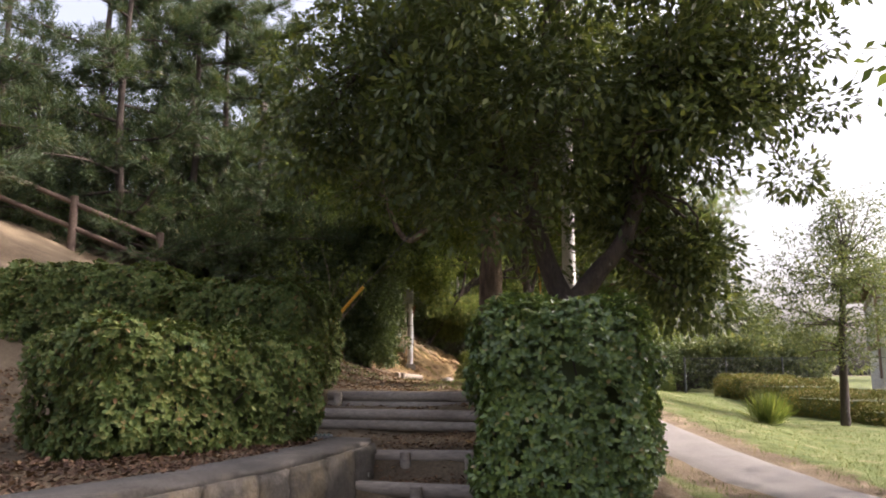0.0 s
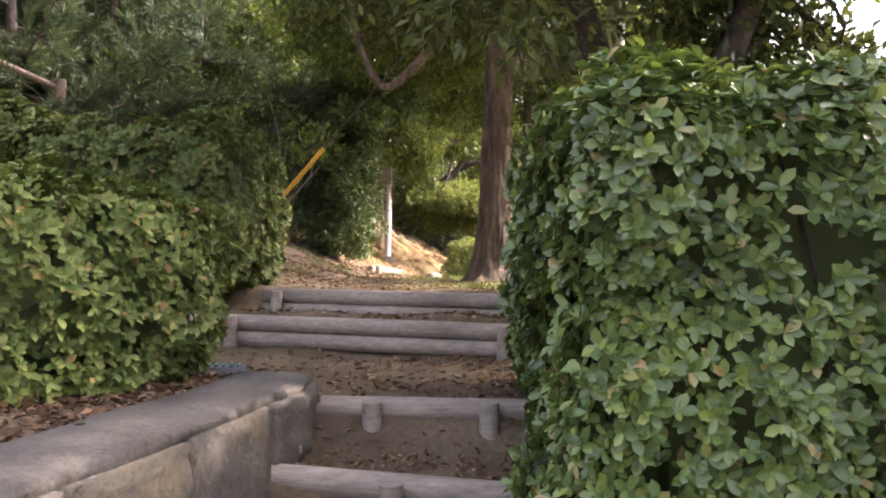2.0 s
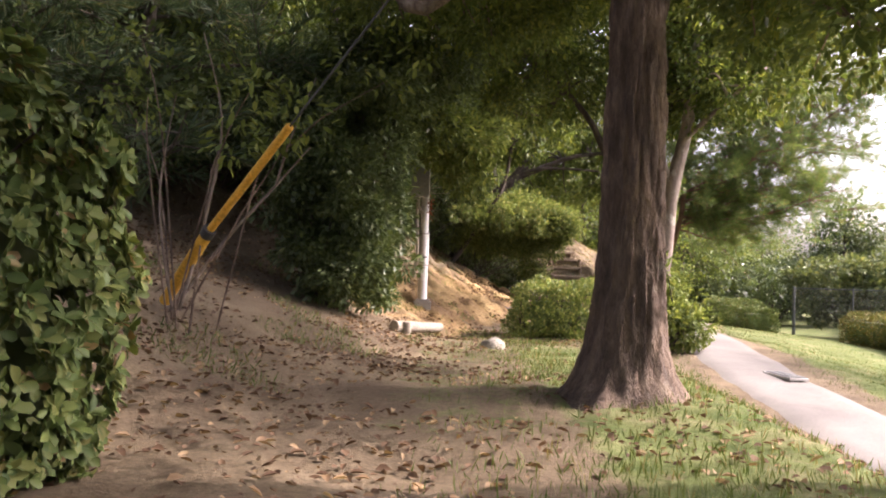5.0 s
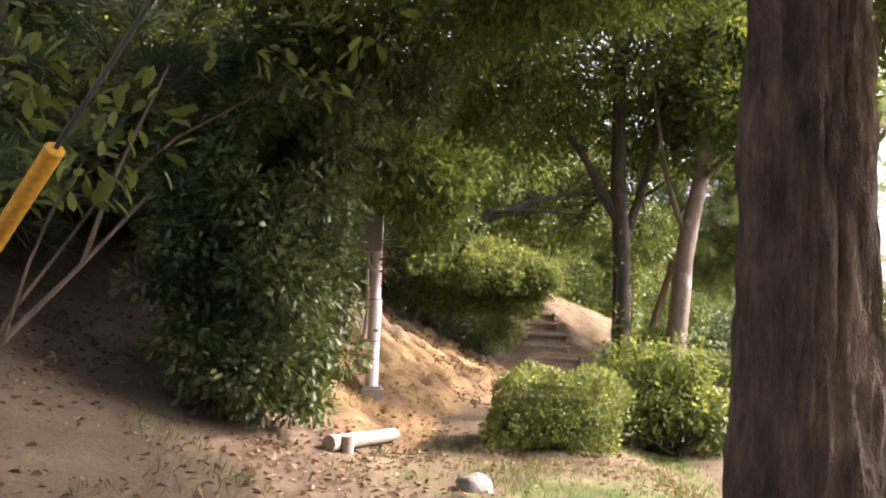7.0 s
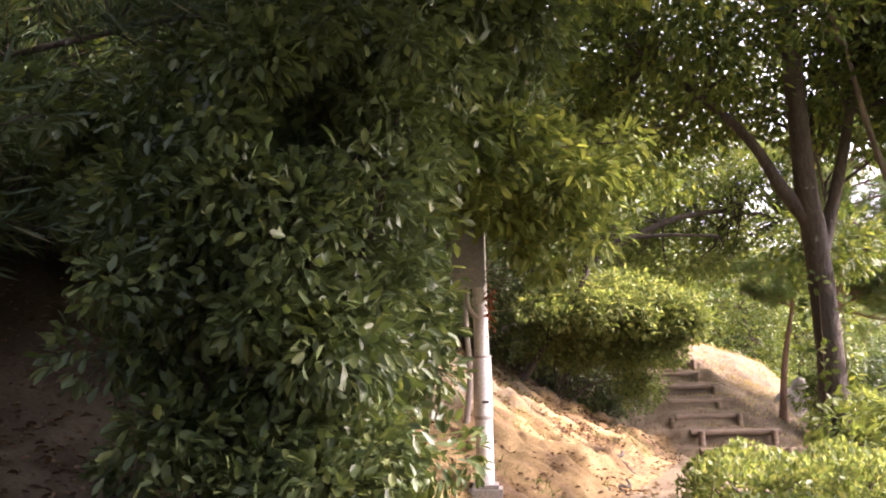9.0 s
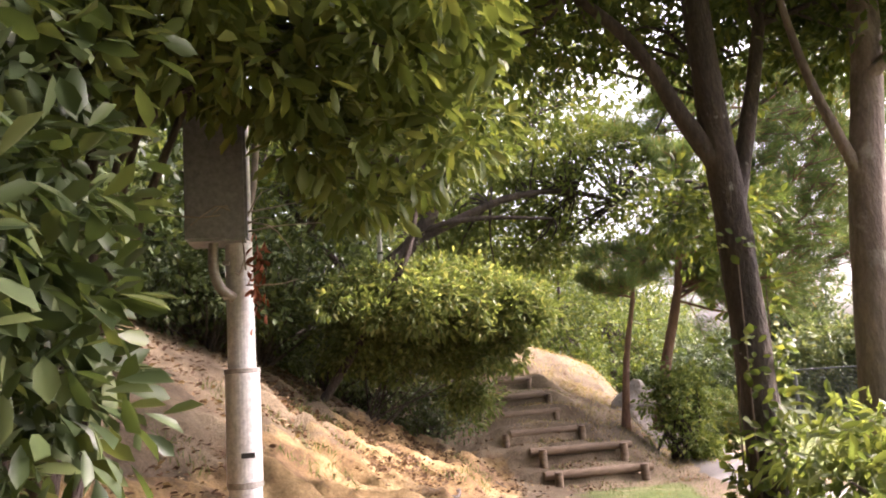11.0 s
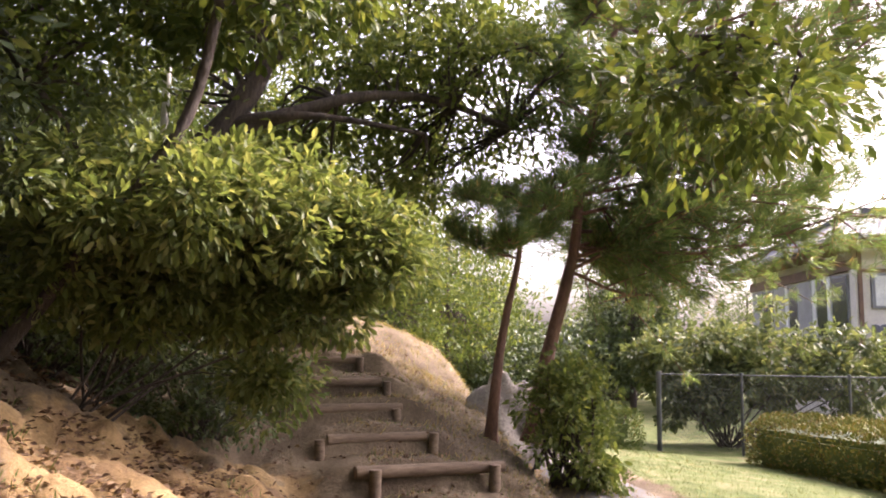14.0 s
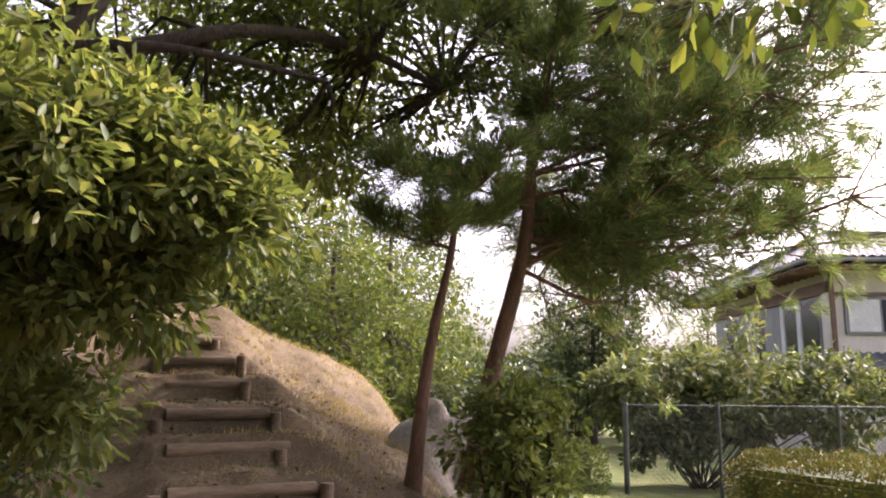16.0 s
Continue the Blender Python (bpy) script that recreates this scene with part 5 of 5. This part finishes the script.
# First three: unseen trees added at the right to shade the steps.
for x, y, t, s in ((7.0, 3.4, 15, 1.25), (8.4, 6.5, 95, 1.35), (7.4, 0.2, 200, 1.1), (6.5, 45, 30, 0.85), (10, 50, 80, 0.75), (14, 50, 130, 0.6), (18, 55, 200, 0.55), (23, 54, 260, 0.6), (28, 58, 300, 0.65), (34, 55, 40, 0.7), (22, 64, 10, 0.7), (0, 46, 90, 1.0), (-6, 48, 140, 1.2), (40, 40, 200, 0.7), (36, 30, 20, 0.55), (44, 55, 0, 0.9), (13, 60, 33, 0.65), (6, 62, 160, 0.85), (34, 20, 70, 0.55), (42, 26, 30, 0.7), (48, 12, 100, 0.8), (4.5, 38.0, 70, 0.9), (7.8, 43, 190, 0.75), (2.0, 35.0, 120, 0.75), (6.6, 38.0, 300, 0.66), (12.0, 44, 250, 0.55), (17.5, 47, 20, 0.42), (3.0, 40.5, 220, 1.0), (9.2, 41.0, 120, 0.8), (11.5, 46.5, 40, 0.85)):
    place(broad_b, x, y, t, s)
for x, y, t, s in ((-4.4, 20.8, 60, 0.9), (-4.0, 22.9, 200, 1.0), (-1.6, 25.4, 250, 0.75), (-4.8, 18.5, 10, 1.2), (-1.2, 26.2, 80, 1.0), (0.4, 28.6, 150, 1.0), (0.6, 30.5, 300, 1.1), (-3.6, 25.0, 90, 1.2), (7.5, 46, 0, 1.6), (12.5, 42, 50, 1.7), (10.8, 40.5, 150, 1.3), (15, 46, 90, 1.8), (4.5, 44, 200, 1.7), (19, 46, 130, 1.8), (-4.0, 21.5, 45, 1.1), (-0.3, 27.4, 20, 0.6), (-1.3, 26.2, 110, 0.6), (1.1, 27.6, 200, 0.6)):
    place(under_a, x, y, t, s)
tree("evergreen_tree", "dense dark evergreen tree beside the house", [(16.4, 42.0, 0.0), (16.4, 42.0, 2.0), (16.45, 42.0, 4.6)], 0.13, 0.05,
     [((16.4, 42.0, 3.5), (1.6, 1.5, 2.0), 1.0), ((15.2, 41.8, 2.2), (1.0, 1.0, 1.2), 0.4), ((17.9, 42.3, 2.6), (1.1, 1.0, 1.5), 0.4)], LEAF_DARK, 0.17, BARK_DARK, clumps=100, per=90, clump_r=0.5)
shrub("garden_shrub", "grey-green large-leaved garden shrub behind a fence", 13.0, 33.9, [((12.2, 34.2, 2.0), (1.2, 0.9, 1.0), 1.0), ((13.9, 33.6, 2.1), (1.3, 0.9, 0.95), 0.9), ((15.8, 33.0, 2.0), (1.2, 0.9, 0.9), 0.6)], LEAF_GREY, 0.17, 90, 60, 0.33, fine=True)


# ---- loose ground cover ----
def ground_many(x, y):
    return height(x, y) + near_noise(x, y) * np.where(np.abs(x - path_mid(y)) < 1, 0.25, 1.0)


n = 60000
x, y = RNG.uniform(-5, 2.2, n), RNG.uniform(5.5, 27.5, n)
d = bank_edge(y) - x
keep = (RNG.uniform(0, 1, n) < np.where(d > -0.2, 0.95, 0.5)) & (np.array([noise.noise((a * 0.8, b * 0.8, 2)) for a, b in zip(x, y)]) > RNG.uniform(-0.5, 0.4, n)) & ~((y > 18.5) & (d < 1.6) & (RNG.uniform(0, 1, n) < 0.55)) & (x > wall_x(y) - 5)
x, y = x[keep], y[keep]
P = np.stack([x, y, ground_many(x, y) + 0.012], 1)
D = RNG.normal(size=P.shape) * np.array([1, 1, 0.25])
U = RNG.normal(size=P.shape) * 0.35 + np.array([0, 0, 1.0])
v, f = leaf_arrays(P, D, U, RNG.uniform(0.02, 0.07, len(P)), 0.55, 0.5, True)
tagged(new("leaf_litter", raw_mesh("leaf_litter", v, f, LITTER)), "dry brown leaves scattered over the soil", "leaf litter", kind="stuff")


def scatter_litter(name, label, x, y, lo, hi, material=LITTER):
    P = np.stack([x, y, ground_many(x, y) + 0.012], 1)
    D = RNG.normal(size=P.shape) * np.array([1, 1, 0.3])
    U = RNG.normal(size=P.shape) * 0.35 + np.array([0, 0, 1.0])
    v, f = leaf_arrays(P, D, U, RNG.uniform(lo, hi, len(P)), 0.55, 0.5)
    return tagged(new(name, raw_mesh(name, v, f, material)), label, "leaf litter", kind="stuff")


n = 5000
y = RNG.uniform(3.5, 8.4, n)
x = wall_x(y) - RNG.uniform(0.38, 1.6, n)
scatter_litter("leaf_mulch", "brown leaf mulch under the clipped hedge", x, y, 0.03, 0.07, MULCH)
n = 9000
x, y = RNG.uniform(-0.9, 1.0, n), RNG.uniform(6.3, 11.0, n)
keep = (np.array([noise.noise((a * 1.2, b * 2.2, 21)) for a, b in zip(x, y)]) > RNG.uniform(-0.1, 0.5, n)) & (x > wall_x(y) + 0.1)
scatter_litter("step_litter", "small dry leaves lying along the log steps", x[keep], y[keep], 0.015, 0.05)


def blades(name, label, x, y, h, spread=0.35):
    P = np.stack([x, y, ground_many(x, y) - 0.01], 1)
    D = RNG.normal(size=P.shape) * spread + np.array([0, 0, 1.0])
    v, f = leaf_arrays(P, D, RNG.normal(size=P.shape), h, 0.09)
    return tagged(new(name, raw_mesh(name, v, f, GRASS)), label, "grass", kind="stuff")


n = 60000
x, y = RNG.uniform(-0.7, 3.1, n), RNG.uniform(10.0, 20.0, n)
den = step01(-0.6, 0.7, x) * step01(10.3, 11.0, y + 0.45 * x) * (np.abs(x - path_mid(y)) > 0.75)
patch = np.array([noise.noise((a * 1.1, b * 1.1, 7)) for a, b in zip(x, y)])
keep = RNG.uniform(0, 1, n) < den * np.clip(0.45 + patch, 0.05, 1)
blades("grass", "thin uneven grass beside the steps and trees", x[keep], y[keep], RNG.uniform(0.02, 0.085, keep.sum()))
n = 40000
x, y = RNG.uniform(2.4, 10.0, n), 6 + 28 * RNG.uniform(0, 1, n)
keep = (np.abs(x - path_mid(y)) > 0.68)
blades("lawn_grass", "short sunlit lawn grass beside the path", x[keep], y[keep], RNG.uniform(0.03, 0.08, keep.sum()))

# dry vine caught on the pole
vine = thing("dry_vine", "dry vine with red-brown leaves caught on a pole", "vine", at=(-0.68, 19.92, 3.0))
runs = []
for k in range(11):
    a = RNG.uniform(-1.2, 4.4)
    p0 = np.array([-0.69, 19.91, RNG.uniform(2.75, 3.2)])
    p1 = p0 + np.array([math.cos(a) * 0.14, -0.05, RNG.uniform(-0.12, 0.14)])
    runs.append((smooth_path([p0, p1, p1 + np.array([math.cos(a) * RNG.uniform(0.05, 0.22), -0.04, RNG.normal() * 0.06])], 6), np.linspace(0.005, 0.002, 6)))
under("stemwork", tubes_mesh("stemwork", runs, BARK_PALE, 5), vine)
n = 60
P = np.array([-0.64, 19.9, 2.9]) + RNG.normal(size=(n, 3)) * np.array([0.018, 0.02, 0.08])
v, f = leaf_arrays(P, RNG.normal(size=(n, 3)) * 0.5 + np.array([0, 0, -1.0]), ball(n), RNG.uniform(0.03, 0.06, n), 0.4, 0.5, True)
RED_LEAF = leaf_mat("red_dry_leaf", [(0, (0.13, 0.045, 0.03)), (1, (0.27, 0.1, 0.06))], 0.7, 0.2)
under("foliage", raw_mesh("foliage", v, f, RED_LEAF), vine)

# bare roots on the eroded bank
for k in range(6):
    x0, y0, head = 0.2 + 0.22 * k + RNG.normal() * 0.15, 22.4 + k * 0.62, RNG.uniform(-1.1, 0.5)
    pts = []
    for q in range(7):
        head += RNG.normal() * 0.45
        x0, y0 = x0 + 0.16 * math.cos(head), y0 + 0.16 * math.sin(head)
        pts.append((x0, y0, float(height(x0, y0)) - 0.34 * 0.05 + 0.02 * RNG.normal()))
    root = thing("bare_root", "bare brown tree root on eroded soil", "root", "roots on the bank", at=pts[0])
    under("root", tubes_mesh("root", [(smooth_path(pts, 18), np.linspace(0.022, 0.007, 18))], BARK_DARK, 7, 0.08), root)

# drain covers
gz = ground_at(-1.22, 7.95)
g1 = thing("drain_grate", "small green plastic drain grate in soil", "drain cover", at=(-1.22, 7.95, gz))
part("frame", box_bm(-1.22, 7.95, gz + 0.02, 0.32, 0.16, 0.04, 0.004, 8), GRATE, g1)
for k in range(7):
    part("slat", box_bm(-1.34 + 0.04 * k, 7.934 + 0.0055 * k, gz + 0.045, 0.016, 0.13, 0.014, 0, 8), GREEN_GRATE, g1)
gz = ground_at(3.87, 18.1) + 0.04
g2 = thing("drain_grate", "steel slot drain cover across the path edge", "drain cover", at=(3.87, 18.1, gz))
part("frame", box_bm(3.87, 18.1, gz, 0.24, 0.7, 0.03, 0.004, 4), POLE_CONC, g2)
for k in range(12):
    part("slat", box_bm(3.89 - 0.003 * k, 17.8 + 0.054 * k, gz + 0.02, 0.2, 0.026, 0.014, 0, 4), GRATE, g2)

# tall tuft on the lawn
n = 420
tx, ty = 7.2, 17.2
P = np.stack([tx + RNG.normal(size=n) * 0.1, ty + RNG.normal(size=n) * 0.1, np.full(n, ground_at(tx, ty))], 1)
D = RNG.normal(size=(n, 3)) * 0.42 + np.array([0, 0, 1.0])
v, f = leaf_arrays(P, D, RNG.normal(size=(n, 3)), RNG.uniform(0.4, 0.85, n), 0.035)
tuft = thing("grass_tuft", "tall bright green grass tuft on the lawn", "plant", at=(tx, ty, ground_at(tx, ty)))
under("foliage", raw_mesh("foliage", v, f, LEAF_LIGHT), tuft)

# overhead cables
cab = thing("overhead_cable", "black overhead cables from a utility pole", "cable", at=(1.95, 11.5, 6.2))
for k in range(3):
    a, b = np.array([1.95, 11.5, 6.2 + 0.08 * k]), np.array([18.0, 30.0, 11.1 + 0.16 * k])
    under("cable", tubes_mesh("cable", [(smooth_path([a, (a + b) / 2 - np.array([0, 0, 0.1]), b], 20), [0.011] * 20)], BLACK, 6), cab)
n = 7000
x, y = RNG.uniform(-1.2, 1.5, n), RNG.uniform(23.6, 26.4, n)
keep = (bank_edge(y) - x > 0.5) & (np.array([noise.noise((a * 1.1, b * 1.1, 51)) for a, b in zip(x, y)]) > RNG.uniform(-0.5, 0.3, n))
scatter_litter("bush_litter", "red-brown dry leaves on the bank under a bush", x[keep], y[keep], 0.025, 0.07)
n = 5200
x, y = RNG.uniform(1.7, 4.2, n), RNG.uniform(25.4, 31.0, n)
keep = np.array([noise.noise((a * 1.6, b * 1.6, 41)) for a, b in zip(x, y)]) > RNG.uniform(-0.35, 0.45, n)
scatter_litter("mound_litter", "dry leaf crumbs and twigs on the mound steps", x[keep], y[keep], 0.015, 0.06)
n = 34000
x, y = RNG.uniform(2.4, 5.6, n), RNG.uniform(26.4, 34.0, n)
keep = RNG.uniform(0, 1, n) < np.clip(0.35 + np.array([noise.noise((a * 1.3, b * 1.3, 17)) for a, b in zip(x, y)]), 0.05, 1) * np.maximum(step01(3.1, 3.8, x), 0.25)
P = np.stack([x, y, ground_many(x, y) - 0.005], 1)[keep]
D = RNG.normal(size=P.shape) * 0.6 + np.array([0.3, 0, 0.8])
v, f = leaf_arrays(P, D, RNG.normal(size=P.shape), RNG.uniform(0.03, 0.1, len(P)), 0.08)
STRAW = leaf_mat("dry_grass", [(0, (0.22, 0.16, 0.08)), (0.7, (0.34, 0.27, 0.15)), (1, (0.3, 0.3, 0.12))], 0.7, 0.3)
tagged(new("dry_grass", raw_mesh("dry_grass", v, f, STRAW)), "short dry straw grass on the earth mound", "grass", kind="stuff")
n = 16000
y = RNG.uniform(13.0, 25.5, n)
x = bank_edge(y) - RNG.uniform(0.2, 2.6, n)
keep = np.array([noise.noise((a * 1.0, b * 1.0, 31)) for a, b in zip(x, y)]) > 0.12
P = np.stack([x, y, ground_many(x, y) - 0.01], 1)[keep]
D = RNG.normal(size=P.shape) * 0.45 + np.array([0.1, 0, 0.9])
v, f = leaf_arrays(P, D, RNG.normal(size=P.shape), RNG.uniform(0.03, 0.11, len(P)), 0.08)
tagged(new("bank_grass", raw_mesh("bank_grass", v, f, GRASS)), "thin weeds in patches on the bare bank", "grass", kind="stuff")
